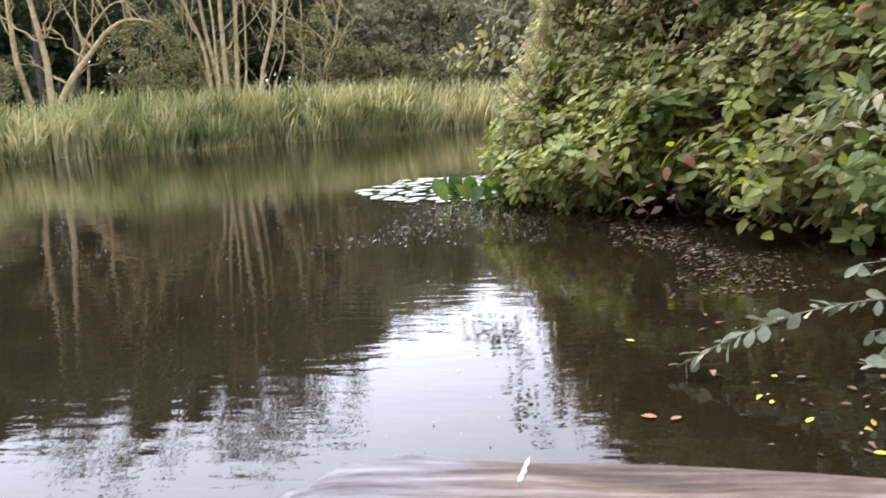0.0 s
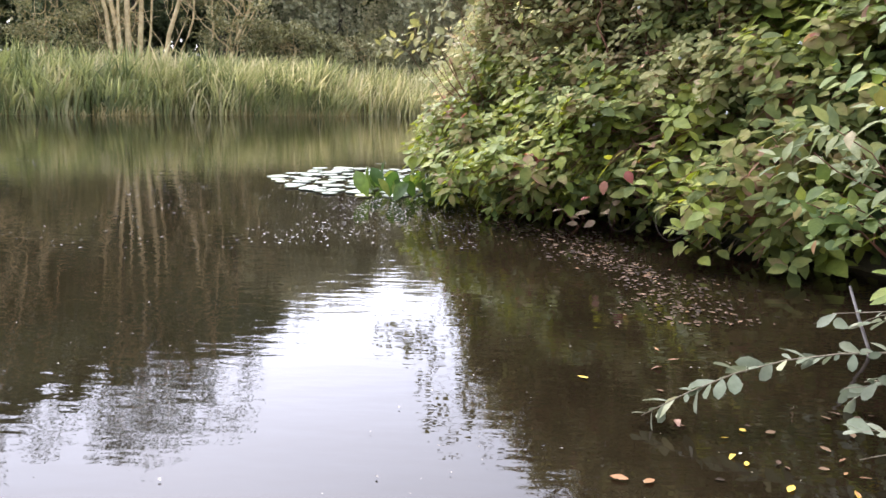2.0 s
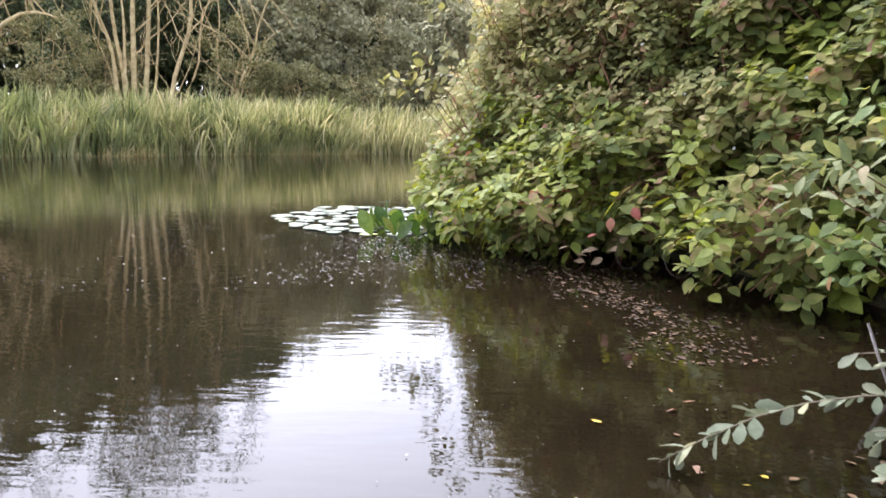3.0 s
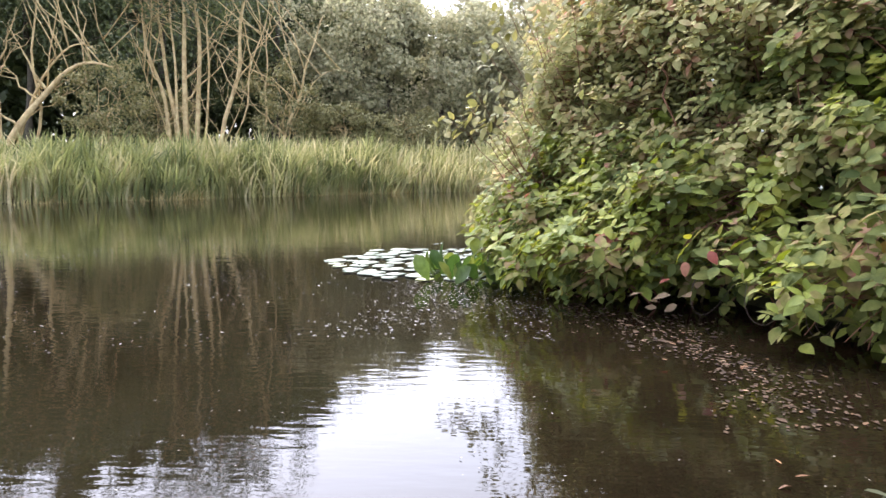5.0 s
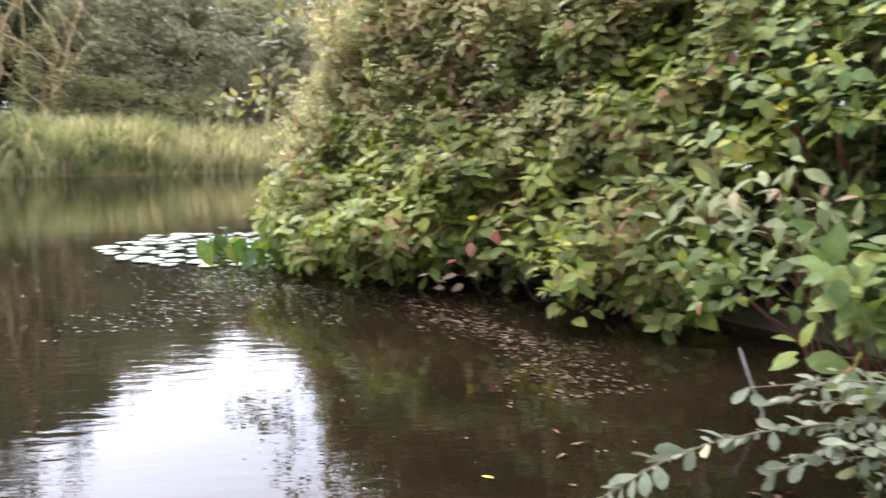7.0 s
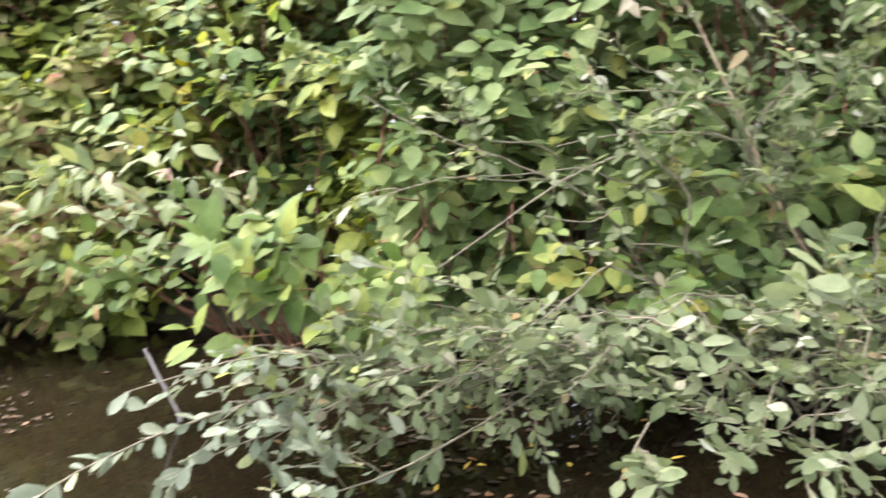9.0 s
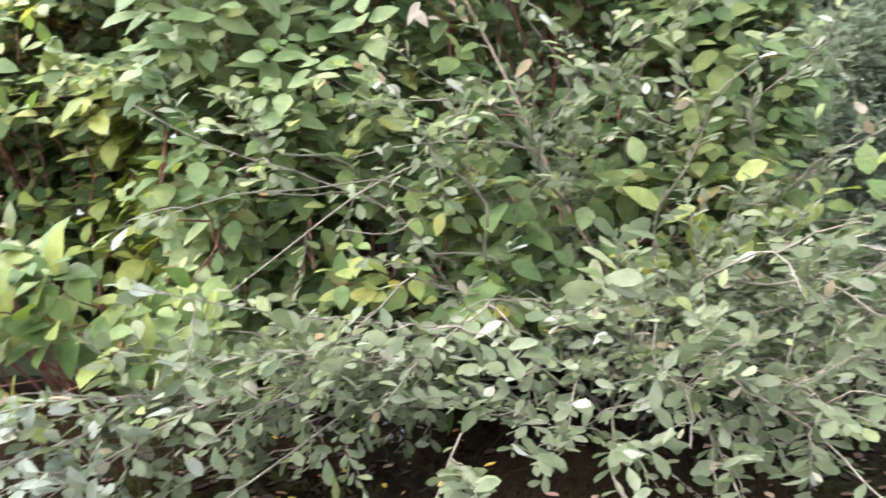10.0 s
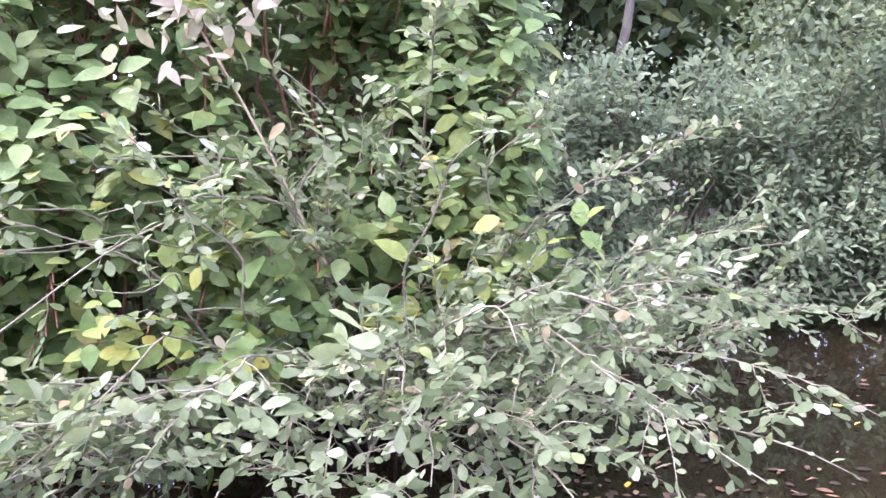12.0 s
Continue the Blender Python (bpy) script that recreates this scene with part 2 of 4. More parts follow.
litter_yellow = leaf_material("yellow_litter", [(0.0, (0.42, 0.28, 0.04)), (0.2, (0.50, 0.36, 0.05)), (0.35, (0.26, 0.13, 0.05)), (0.6, (0.13, 0.07, 0.04)), (0.8, (0.20, 0.12, 0.08)), (1.0, (0.30, 0.25, 0.17))], 0.7, 0.1, spec=0.2, single=True)
glint_fleck_mat = leaf_material("debris_and_glint_flecks", [(0.0, (0.05, 0.042, 0.03)), (0.5, (0.09, 0.078, 0.058)), (1.0, (0.155, 0.14, 0.11))], 0.5, 0.05, spec=0.3)
fleck_mat = leaf_material("pale_flecks", [(0.0, (0.07, 0.055, 0.035)), (0.6, (0.15, 0.13, 0.10)), (1.0, (0.3, 0.28, 0.23))], 0.5, 0.05)


# ---- mesh helpers ----
rng = np.random.default_rng(7)


def np_mesh(name, verts, tris, uvs=None, smooth=True):
    """A mesh from arrays of vertices and triangles."""
    me = bpy.data.meshes.new(name)
    v, f = np.asarray(verts, np.float32), np.asarray(tris, np.int32)
    me.vertices.add(len(v))
    me.vertices.foreach_set("co", v.ravel())
    me.loops.add(f.size)
    me.loops.foreach_set("vertex_index", f.ravel())
    me.polygons.add(len(f))
    me.polygons.foreach_set("loop_start", np.arange(0, f.size, 3, dtype=np.int32))
    me.polygons.foreach_set("use_smooth", np.full(len(f), smooth))
    if uvs is not None:
        layer = me.uv_layers.new(name="UVMap")
        layer.data.foreach_set("uv", np.asarray(uvs, np.float32)[f.ravel()].ravel())
    me.update(calc_edges=True)
    return me


def empty_thing(name, label, category, at=(0, 0, 0), group="", kind=""):
    ob = new(name)
    ob.location = at
    bpy.context.view_layer.update()
    return tagged(ob, label, category, group, kind)


def part_mesh(name, me, material, parent=None, label="", kind=""):
    """One mesh object in world coordinates, under its thing."""
    if material is not None:
        me.materials.append(material)
    ob = new(name, me)
    if parent is not None:
        ob.parent = parent
        ob.matrix_parent_inverse = parent.matrix_world.inverted()
    return tagged(ob, label, kind=kind)


def unit(a):
    return a / np.maximum(np.linalg.norm(a, axis=-1, keepdims=True), 1e-9)


def leaf_template(stations, fold=0.10, droop=0.22, curl=0.0):
    """A folded, drooping leaf of length 1 along x: stations are (x, half width)."""
    v, uv = [(0, 0, 0)], [(0, 0)]
    for x, w in stations:
        z = -droop * x * x
        v += [(x, w, z + fold * w * 2 + curl * w), (x, 0, z), (x, -w, z + fold * w * 2 - curl * w)]
        uv += [(x, w), (x, 0), (x, -w)]
    v.append((1, 0, -droop))
    uv.append((1, 0))
    f = [(0, 2, 1), (0, 3, 2)]
    for k in range(len(stations) - 1):
        i, j = 1 + 3 * k, 4 + 3 * k
        f += [(i, i + 1, j + 1), (i, j + 1, j), (i + 1, i + 2, j + 2), (i + 1, j + 2, j + 1)]
    i, tip = 1 + 3 * (len(stations) - 1), len(v) - 1
    f += [(i, i + 1, tip), (i + 1, i + 2, tip)]
    return np.array(v, float), np.array(f), np.array(uv, float)


DOGWOOD = leaf_template([(0.16, 0.2), (0.42, 0.31), (0.72, 0.215)], 0.08, 0.2, 0.06)
SALLOW = leaf_template([(0.28, 0.14), (0.6, 0.235), (0.87, 0.165)], 0.12, 0.10, 0.08)
OVAL = leaf_template([(0.22, 0.14), (0.45, 0.205), (0.75, 0.12)], 0.14, 0.2, 0.05)
SMALL = (np.array([(0, 0, 0), (0.5, 0.3, 0.05), (1, 0, -0.1), (0.5, -0.3, 0.05)], float), np.array([(0, 2, 1), (0, 3, 2)]), np.array([(0, 0), (0.5, 0.3), (1, 0), (0.5, -0.3)], float))


def leaf_axes(ways, ups):
    x = unit(ways)
    y = unit(np.cross(ups, x))
    return x, y, np.cross(x, y)


def leaf_cloud(name, template, at, ways, ups, sizes):
    """One mesh of many leaves: each at a place, pointing along a way, its face to an up direction."""
    tv, tf, tuv = template
    x, y, z = leaf_axes(ways, ups)
    n, k = len(at), len(tv)
    v = at[:, None] + sizes[:, None, None] * (tv[None, :, 0, None] * x[:, None] + tv[None, :, 1, None] * y[:, None] + tv[None, :, 2, None] * z[:, None])
    f = (tf[None] + (np.arange(n) * k)[:, None, None]).reshape(-1, 3)
    return np_mesh(name, v.reshape(-1, 3), f, np.tile(tuv, (n, 1)))


def leaf_parts(name, template, material, parent, at, ways, ups, sizes):
    """Single leaves as parts that share one mesh."""
    me = np_mesh(name, template[0], template[1], template[2])
    me.materials.append(material)
    x, y, z = leaf_axes(ways, ups)
    inv = parent.matrix_world.inverted()
    for p, a_, b_, c_, s in zip(at, x, y, z, sizes):
        ob = new(name, me)
        ob.parent = parent
        ob.matrix_parent_inverse = inv
        ob.matrix_basis = Matrix(((a_[0] * s, b_[0] * s, c_[0] * s, p[0]), (a_[1] * s, b_[1] * s, c_[1] * s, p[1]), (a_[2] * s, b_[2] * s, c_[2] * s, p[2]), (0, 0, 0, 1)))


def tube(points, r0, r1, sides=6, power=1.0):
    """Vertices and triangles of a tapered tube along points."""
    p = np.asarray(points, float)
    n = len(p)
    d = unit(np.gradient(p, axis=0))
    ref = np.where(np.abs(d[:, 2:3]) > 0.9, np.array([[1.0, 0, 0]]), np.array([[0, 0, 1.0]]))
    u = unit(np.cross(d, ref))
    w = np.cross(d, u)
    r = r0 + (r1 - r0) * np.linspace(0, 1, n) ** power
    ang = np.arange(sides) * 2 * math.pi / sides
    v = p[:, None] + r[:, None, None] * (np.cos(ang)[None, :, None] * u[:, None] + np.sin(ang)[None, :, None] * w[:, None])
    f = []
    for i in range(n - 1):
        for j in range(sides):
            a_, b_ = i * sides + j, i * sides + (j + 1) % sides
            f += [(a_, b_, b_ + sides), (a_, b_ + sides, a_ + sides)]
    for j in range(1, sides - 1):
        f += [(0, j + 1, j), ((n - 1) * sides, (n - 1) * sides + j, (n - 1) * sides + j + 1)]
    return v.reshape(-1, 3), np.array(f)


def merged(pieces):
    vs, fs, k = [], [], 0
    for v, f in pieces:
        vs.append(v)
        fs.append(f + k)
        k += len(v)
    return np.concatenate(vs), np.concatenate(fs)


def bent(a_, b_, sag=0.0, wob=0.02, n=8):
    """A slightly crooked line from a to b, bowed upwards by sag."""
    t = np.linspace(0, 1, n)[:, None]
    p = np.asarray(a_, float) * (1 - t) + np.asarray(b_, float) * t
    p[:, 2] += sag * (4 * t * (1 - t))[:, 0]
    w = rng.normal(0, wob, (n, 3))
    w[0] = w[-1] = 0
    return p + w


def along(line, count):
    """Evenly spread places on a polyline with the way it runs there."""
    line = np.asarray(line, float)
    seg = np.linalg.norm(np.diff(line, axis=0), axis=1)
    s = np.concatenate([[0], np.cumsum(seg)])
    q = np.atleast_1d(count) if not np.isscalar(count) else np.linspace(0, s[-1], count)
    pos = np.stack([np.interp(q, s, line[:, k]) for k in range(line.shape[1])], 1)
    i = np.clip(np.searchsorted(s, q) - 1, 0, len(seg) - 1)
    return pos, unit(np.diff(line, axis=0))[i], s[-1]


def value_noise(p, scale, seed):
    return np.array([noise.noise(Vector((q[0] * scale + seed, q[1] * scale - seed, q[2] * scale + 2 * seed))) for q in p])


# ---- ground and water ----
RIGHT_BANK = [(0.9, 20.0), (0.7, 15.0), (0.5, 12.0), (0.25, 10.0), (0.2, 8.0), (0.4, 6.9), (0.7, 6.1), (1.25, 5.2), (1.75, 4.4), (2.1, 3.6), (2.4, 2.8), (2.7, 2.1), (2.95, 1.5), (3.2, 0.9), (3.6, 0.5), (4.4, 0.1), (4.8, -1.0), (5.0, -3.0)]
POND = [(-60, -8), (-60, 4), (-20, 11.8), (-13.5, 15.2), (-9.7, 16.0), (-6.8, 18.0), (-2.7, 20.6), (0.5, 21.9)] + RIGHT_BANK + [(4.4, -4.2), (3.0, -3.2), (1.0, -1.8), (-3.0, -1.6), (-15, -4), (-35, -7)]


def shore_distance(xy):
    """Signed distance from the pond's edge, negative in the water."""
    poly = np.array(POND, float)
    best, inside = np.full(len(xy), 1e9), np.zeros(len(xy), bool)
    for p, q in zip(poly, np.roll(poly, -1, 0)):
        d = q - p
        t = np.clip(((xy - p) @ d) / (d @ d), 0, 1)
        best = np.minimum(best, np.linalg.norm(xy - p - t[:, None] * d, axis=1))
        cross = (p[1] > xy[:, 1]) != (q[1] > xy[:, 1])
        inside ^= cross & (xy[:, 0] < (q[0] - p[0]) * (xy[:, 1] - p[1]) / (q[1] - p[1] + 1e-12) + p[0])
    return np.where(inside, -best, best)


def ground_height(xy):
    sd = shore_distance(xy)
    rise = np.where(sd > 0, 0.35 * (1 - np.exp(-sd / 0.5)) + 0.03 * np.minimum(sd, 20), np.maximum(0.9 * sd, -0.7))
    return rise + 0.04 * np.sin(xy[:, 0] * 1.7 + xy[:, 1]) * np.sin(xy[:, 1] * 1.3)


def ground():
    k = np.linspace(-1, 1, 221)
    gx, gy = np.meshgrid(1 + 6 * np.sinh(5.0 * k), 8 + 6 * np.sinh(5.0 * k))
    xy = np.stack([gx.ravel(), gy.ravel()], 1)
    v = np.concatenate([xy, ground_height(xy)[:, None]], 1)
    i = np.arange(220)[:, None] * 221 + np.arange(220)[None]
    i = i.ravel()
    f = np.concatenate([np.stack([i, i + 1, i + 222], 1), np.stack([i, i + 222, i + 221], 1)])
    tagged(part_mesh("ground", np_mesh("ground", v, f), soil_mat), "dark earth bank and pond bed", "ground", kind="structure")


def water():
    v = np.array([(-70, -12, 0), (12, -12, 0), (12, 24, 0), (-70, 24, 0)], float)
    tagged(part_mesh("water", np_mesh("water", v, [(0, 1, 2), (0, 2, 3)], smooth=False), water_mat), "dark brown still pond water with fine ripples", "water", kind="structure")


ground()
water()


# ---- shrubs on the near right bank ----
def shoots(tips, out, length, pairs, size, spread=0.9, up_bias=0.75, droop=0.25, tilt=0.6):
    """Leaves of many shoots: each tip has a leader along out with leaf pairs. Returns places, ways, ups, sizes."""
    at, ways, ups, sizes = [], [], [], []
    n = len(tips)
    d = unit(out + rng.normal(0, 0.25, (n, 3)))
    side = unit(np.cross(d, np.array([0, 0, 1.0]) + rng.normal(0, 0.15, (n, 3))))
    other = np.cross(d, side)
    L = length * rng.uniform(0.6, 1.3, n)
    for k in range(pairs):
        f = k / max(pairs - 1, 1)
        for sign in (1, -1):
            turn = (math.pi / 2) * (k % 2) + rng.normal(0, 0.35, n)
            radial = (side * np.cos(turn)[:, None] + other * np.sin(turn)[:, None]) * sign
            way = unit(radial * spread + d * (0.35 + 0.6 * f) + np.array([0, 0, -droop]) + rng.normal(0, 0.14, (n, 3)))
            up = unit(np.array([0, 0, up_bias]) + d * tilt - radial * 0.15 + rng.normal(0, 0.22, (n, 3)))
            at.append(tips - d * (L * (1 - f))[:, None] + way * 0.008)
            ways.append(way)
            ups.append(up)
            sizes.append(size * rng.uniform(0.65, 1.2, n) * (1.0 - 0.35 * f * (f > 0.9)))
    return np.concatenate(at), np.concatenate(ways), np.concatenate(ups), np.concatenate(sizes)


def rosettes(tips, outs, size):
    """Leaves of many shoot ends: two open pairs and a smaller pair set round each tip, facing along it. Returns places, ways, ups, sizes."""
    n = len(tips)
    d = unit(outs + rng.normal(0, 0.18, (n, 3)))
    side = unit(np.cross(d, np.array([0, 0, 1.0]) + rng.normal(0, 0.2, (n, 3))))
    other = np.cross(d, side)
    spin, grown = rng.uniform(0, math.pi, n), rng.uniform(0.65, 1.25, n)
    at, ways, ups, sizes = [], [], [], []
    for k, (back_, rise, scale) in enumerate(((0.06, -0.05, 1.0), (0.02, 0.2, 0.92), (0.0, 0.65, 0.6))):
        for sign in (0.0, math.pi):
            turn = spin + sign + k * 1.45 + rng.normal(0, 0.22, n)
            radial = side * np.cos(turn)[:, None] + other * np.sin(turn)[:, None]
            way = unit(radial + d * (rise + rng.normal(0, 0.2, n))[:, None] + np.array([0, 0, -0.14]))
            at.append(tips - d * back_ * rng.uniform(0.6, 1.6, n)[:, None] + radial * 0.006)
            ways.append(way)
            ups.append(unit(d - radial * rise * 0.5 + np.array([0, 0, 0.35]) + rng.normal(0, 0.25, (n, 3))))
            sizes.append(size * scale * grown * rng.uniform(0.8, 1.15, n))
    return np.concatenate(at), np.concatenate(ways), np.concatenate(ups), np.concatenate(sizes)


def thicket(name, label, category, line, sprays, fill, z0, z1, lean, size, material, single, seed, bulge=0.3, skirt=0.0, lime=9.0, singles=0, twig=twig_red, deep=0.7, template=DOGWOOD, open_=True, ends=7, fresh=lime_leaf, gaps=0.0):
    """A shrub along a stretch of bank: arching sprays of leaves reach over the water from woody stems, in front of a darker, deeper fill."""
    _, _, total = along(line, 2)
    thing = empty_thing(name, label, category, (*along(line, 3)[0][1], 0.0))

    def face(count, zpow=1.0):
        s = rng.uniform(0, total, count)
        pos, way, _ = along(line, s)
        inland = np.stack([-way[:, 1], way[:, 0]], 1)
        edge = np.clip(np.minimum(s, total - s) / (0.3 * total), 0, 1)
        h = z0 + (z1 - z0) * (0.6 + 0.4 * np.sqrt(edge)) * rng.random(count) ** zpow
        p3 = np.concatenate([pos, h[:, None]], 1)
        nz = value_noise(p3, 1.4, seed) * bulge * 2.2 + value_noise(p3 * np.array([1.0, 1.0, 1.5]), 3.0, seed + 3) * bulge * 1.9
        nz = np.where(nz < 0, 0.4 * nz, nz)
        back_ = lean * np.maximum(h - 0.4, 0) + nz - skirt * np.exp(-((h - 0.25) / 0.22) ** 2) + 0.5 * skirt * np.exp(-((h - 0.75) / 0.2) ** 2)
        return pos, inland, h, back_

    pos, inland, h, back_ = face(sprays, 0.9)
    tips, outs, wood = [], [], []
    for i in range(sprays):
        end = np.array([*(pos[i] + inland[i] * back_[i]), max(h[i], 0.06)])
        root = np.array([*(pos[i] + inland[i] * (max(back_[i], 0) + 0.75 * rng.uniform(0.7, 1.4)) + rng.normal(0, 0.15, 2)), 0.0])
        root[2] = max(ground_height(root[None, :2])[0] - 0.03, h[i] - 0.9)
        p = bent(root, end, 0.16, 0.02, 9)
        p[-1, 2] -= 0.03
        wood.append(tube(p, 0.008, 0.002, 5))
        d = unit(p[-1] - p[-4])
        flat = unit(np.cross(d, np.array([0, 0, 1.0])))
        for q in np.linspace(0.5, 1.0, ends):
            k = q * 8
            c = p[int(k)] * (1 - k % 1) + p[min(int(k) + 1, 8)] * (k % 1)
            sgn = rng.choice([-1.0, 1.0])
            w = unit(d * 0.5 + flat * sgn * rng.uniform(0.1, 0.8) + np.array([0, 0, rng.normal(0.75, 0.3)]))
            e_ = c + w * rng.uniform(0.04, 0.17)
            tips.append(e_)
            outs.append(w)
    if gaps:
        tips, outs = np.array(tips), np.array(outs)
        kept = value_noise(tips, 2.8, seed + 20) > -gaps
        tips, outs = tips[kept], outs[kept]
    pos, inland, h, back_ = face(fill)
    ft = np.concatenate([pos + inland * (back_ + deep * rng.uniform(0.3, 1.1, fill))[:, None], h[:, None]], 1)
    fo = np.concatenate([-inland, np.full((fill, 1), 0.8)], 1) + rng.normal(0, 0.4, (fill, 3))
    tips = np.concatenate([np.array(tips), ft])
    outs = np.concatenate([np.array(outs), fo])
    tips[:, 2] = np.maximum(tips[:, 2], 0.05)
    toward = -unit(inland.mean(0))
    if open_:
        at, ways, ups, sizes = rosettes(tips, unit(outs) * 0.6 + np.array([toward[0] * 0.28, toward[1] * 0.28, 0.5]), size)
        ups = unit(ups + np.array([toward[0], toward[1], 0.0]) * (0.55 * np.clip((at[:, 2] - 0.55) / 0.8, 0, 1.3))[:, None])
    else:
        at, ways, ups, sizes = shoots(tips, outs, 0.2, 5, size, up_bias=0.95, droop=0.06, tilt=0.52)
        ups = unit(ups + np.array([toward[0], toward[1], 0.0]) * (0.1 + 0.8 * np.clip((at[:, 2] - 0.5) / 1.0, 0, 1.2))[:, None])
    keep = at[:, 2] > 0.02
    at, ways, ups, sizes = at[keep], ways[keep], ups[keep], sizes[keep]
    order = rng.permutation(len(at))
    near, rest = order[:singles], order[singles:]
    if lime < 1:
        patch = value_noise(at[rest], 2.2, seed + 9) + rng.normal(0, 0.16, len(rest)) > lime
        part_mesh("lime_foliage", leaf_cloud("lime_foliage", template, at[rest][patch], ways[rest][patch], ups[rest][patch], sizes[rest][patch] * 1.12), fresh, thing, "fresh lime-green leaves", "stuff")
        rest = rest[~patch]
    part_mesh("foliage", leaf_cloud("foliage", template, at[rest], ways[rest], ups[rest], sizes[rest]), material, thing, kind="stuff")
    part_mesh("stem_tangle", np_mesh("stem_tangle", *merged(wood)), twig, thing, "thin red-brown woody stems", "stuff")
    if singles:
        leaf_parts("leaf", template, single, thing, at[near], ways[near], ups[near], sizes[near])
    return thing


bush_a = thicket("dogwood_bush", "dogwood bush with green and reddening leaves overhanging the pond", "bush", [(0.2, 6.9), (0.05, 6.0), (0.4, 5.15), (0.85, 4.6)], 260, 800, 0.07, 1.0, 0.38, 0.085, dogwood_leaf, dogwood_leaf_single, 1.0, skirt=0.2, lime=-0.02, singles=250)
bush_b = thicket("dogwood_bush", "tall dogwood bush with lime-green leaf sprays over dark water", "bush", [(0.98, 4.85), (1.2, 4.5), (1.45, 4.05), (1.75, 3.6)], 290, 1000, 0.07, 2.4, 0.44, 0.092, dogwood_leaf, dogwood_leaf_single, 2.0, skirt=0.15, bulge=0.34, lime=0.15, singles=250, gaps=0.24)
bush_c = thicket("dogwood_bush", "dense dogwood bush with broad pointed leaves beside the willow", "bush", [(1.72, 3.9), (1.93, 3.25), (2.15, 2.7), (2.4, 2.3)], 200, 850, 0.18, 2.2, 0.40, 0.092, green_dogwood, green_dogwood_single, 3.0, deep=1.0, skirt=0.05, bulge=0.24, lime=0.12, singles=250, gaps=0.34)
bush_d = thicket("dogwood_bush", "dogwood bush behind willow twigs with yellowing leaves", "bush", [(1.9, 2.3), (2.25, 1.82), (2.5, 1.35), (2.85, 0.74)], 210, 900, 0.15, 2.0, 0.25, 0.088, green_dogwood, green_dogwood_single, 4.0, lime=-0.08, singles=150, fresh=fresh_leaf, gaps=0.25)
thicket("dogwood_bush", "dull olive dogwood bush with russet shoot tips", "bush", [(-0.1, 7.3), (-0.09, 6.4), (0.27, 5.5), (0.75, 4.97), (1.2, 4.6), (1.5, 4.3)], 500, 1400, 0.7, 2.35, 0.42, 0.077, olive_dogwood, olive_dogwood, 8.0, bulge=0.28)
thicket("bramble_thicket", "russet and dull green bramble thicket on the bank", "bush", [(0.5, 13.5), (0.15, 10.5), (-0.15, 8.6), (-0.05, 7.4), (0.15, 6.5)], 300, 2600, 0.1, 2.7, 0.3, 0.08, russet_leaf, russet_leaf, 5.0, bulge=0.35)
thicket("sallow_thicket", "low grey sallow thicket hanging over the inlet", "bush", [(3.3, 1.0), (3.75, 0.55), (4.15, 0.05), (4.35, -0.8), (4.45, -2.2)], 230, 1500, 0.04, 1.35, 0.25, 0.055, dusky_leaf, dusky_leaf, 6.0, bulge=0.3, skirt=0.1, twig=twig_brown, template=SALLOW, open_=False, ends=11)
thicket("bramble_thicket", "tall tangled thicket of dull green and russet leaves", "bush", [(0.55, 6.6), (1.25, 5.8), (1.9, 5.0), (2.45, 4.2), (2.9, 3.4)], 300, 2200, 0.7, 3.9, 0.2, 0.085, russet_leaf, russet_leaf, 7.0, bulge=0.35, deep=0.9)


def leafy_branch(label, root, ends, material, each, size, shape=DOGWOOD):
    """A leafy branch of a few stems that reaches out of the dogwood."""
    thing = empty_thing("dogwood_branch", label, "branch", (*root, 0.0))
    foot = np.array([*root, ground_height(np.array([root]))[0] - 0.03])
    ends = np.array(ends)
    for e_ in ends:
        part_mesh("stem", np_mesh("stem", *tube(bent(foot, e_, 0.1, 0.02, 9), 0.006, 0.0015, 5)), twig_red, thing)
    m = each * len(ends)
    at, ways, ups, sizes = shoots(np.repeat(ends, each, 0) + rng.normal(0, 0.06, (m, 3)), np.tile(np.array([-0.6, -0.3, 0.45]), (m, 1)), 0.10, 3, size, up_bias=0.7, droop=0.35)
    leaf_parts("leaf", shape, material, thing, at, ways, ups, sizes)


def bare_stems(thing, count):
    """Thin leafless stems that arch down to the water under a bush."""
    for _ in range(count):
        f = rng.random()
        x, y = 1.0 + 0.55 * f + rng.normal(0, 0.04), 4.45 - 0.8 * f + rng.normal(0, 0.08)
        w, turn = rng.uniform(0.05, 0.13) * rng.choice([-1.0, 1.0]), rng.uniform(-0.6, 1.0)
        low = rng.uniform(0.02, 0.07)
        ctrl = [(x + 0.1 - w, y + 0.12 + turn * w, low + 0.22), (x + 0.04 - w, y + 0.05 + turn * w, low + 0.1), (x - 0.3 * w, y, low), (x + 0.5 * w, y - 0.5 * turn * w, low + 0.02), (x + w, y - turn * w, low + 0.1), (x + 1.1 * w + 0.05, y - w + 0.05, low + 0.22)]
        p, _, _ = along(ctrl, 16)
        for _ in range(3):
            p[1:-1] = (p[:-2] + 2 * p[1:-1] + p[2:]) / 4
        part_mesh("bare_stem", np_mesh("bare_stem", *tube(p, 0.0024, 0.0011, 5)), bare_mat, thing, "bare grey-brown stem")


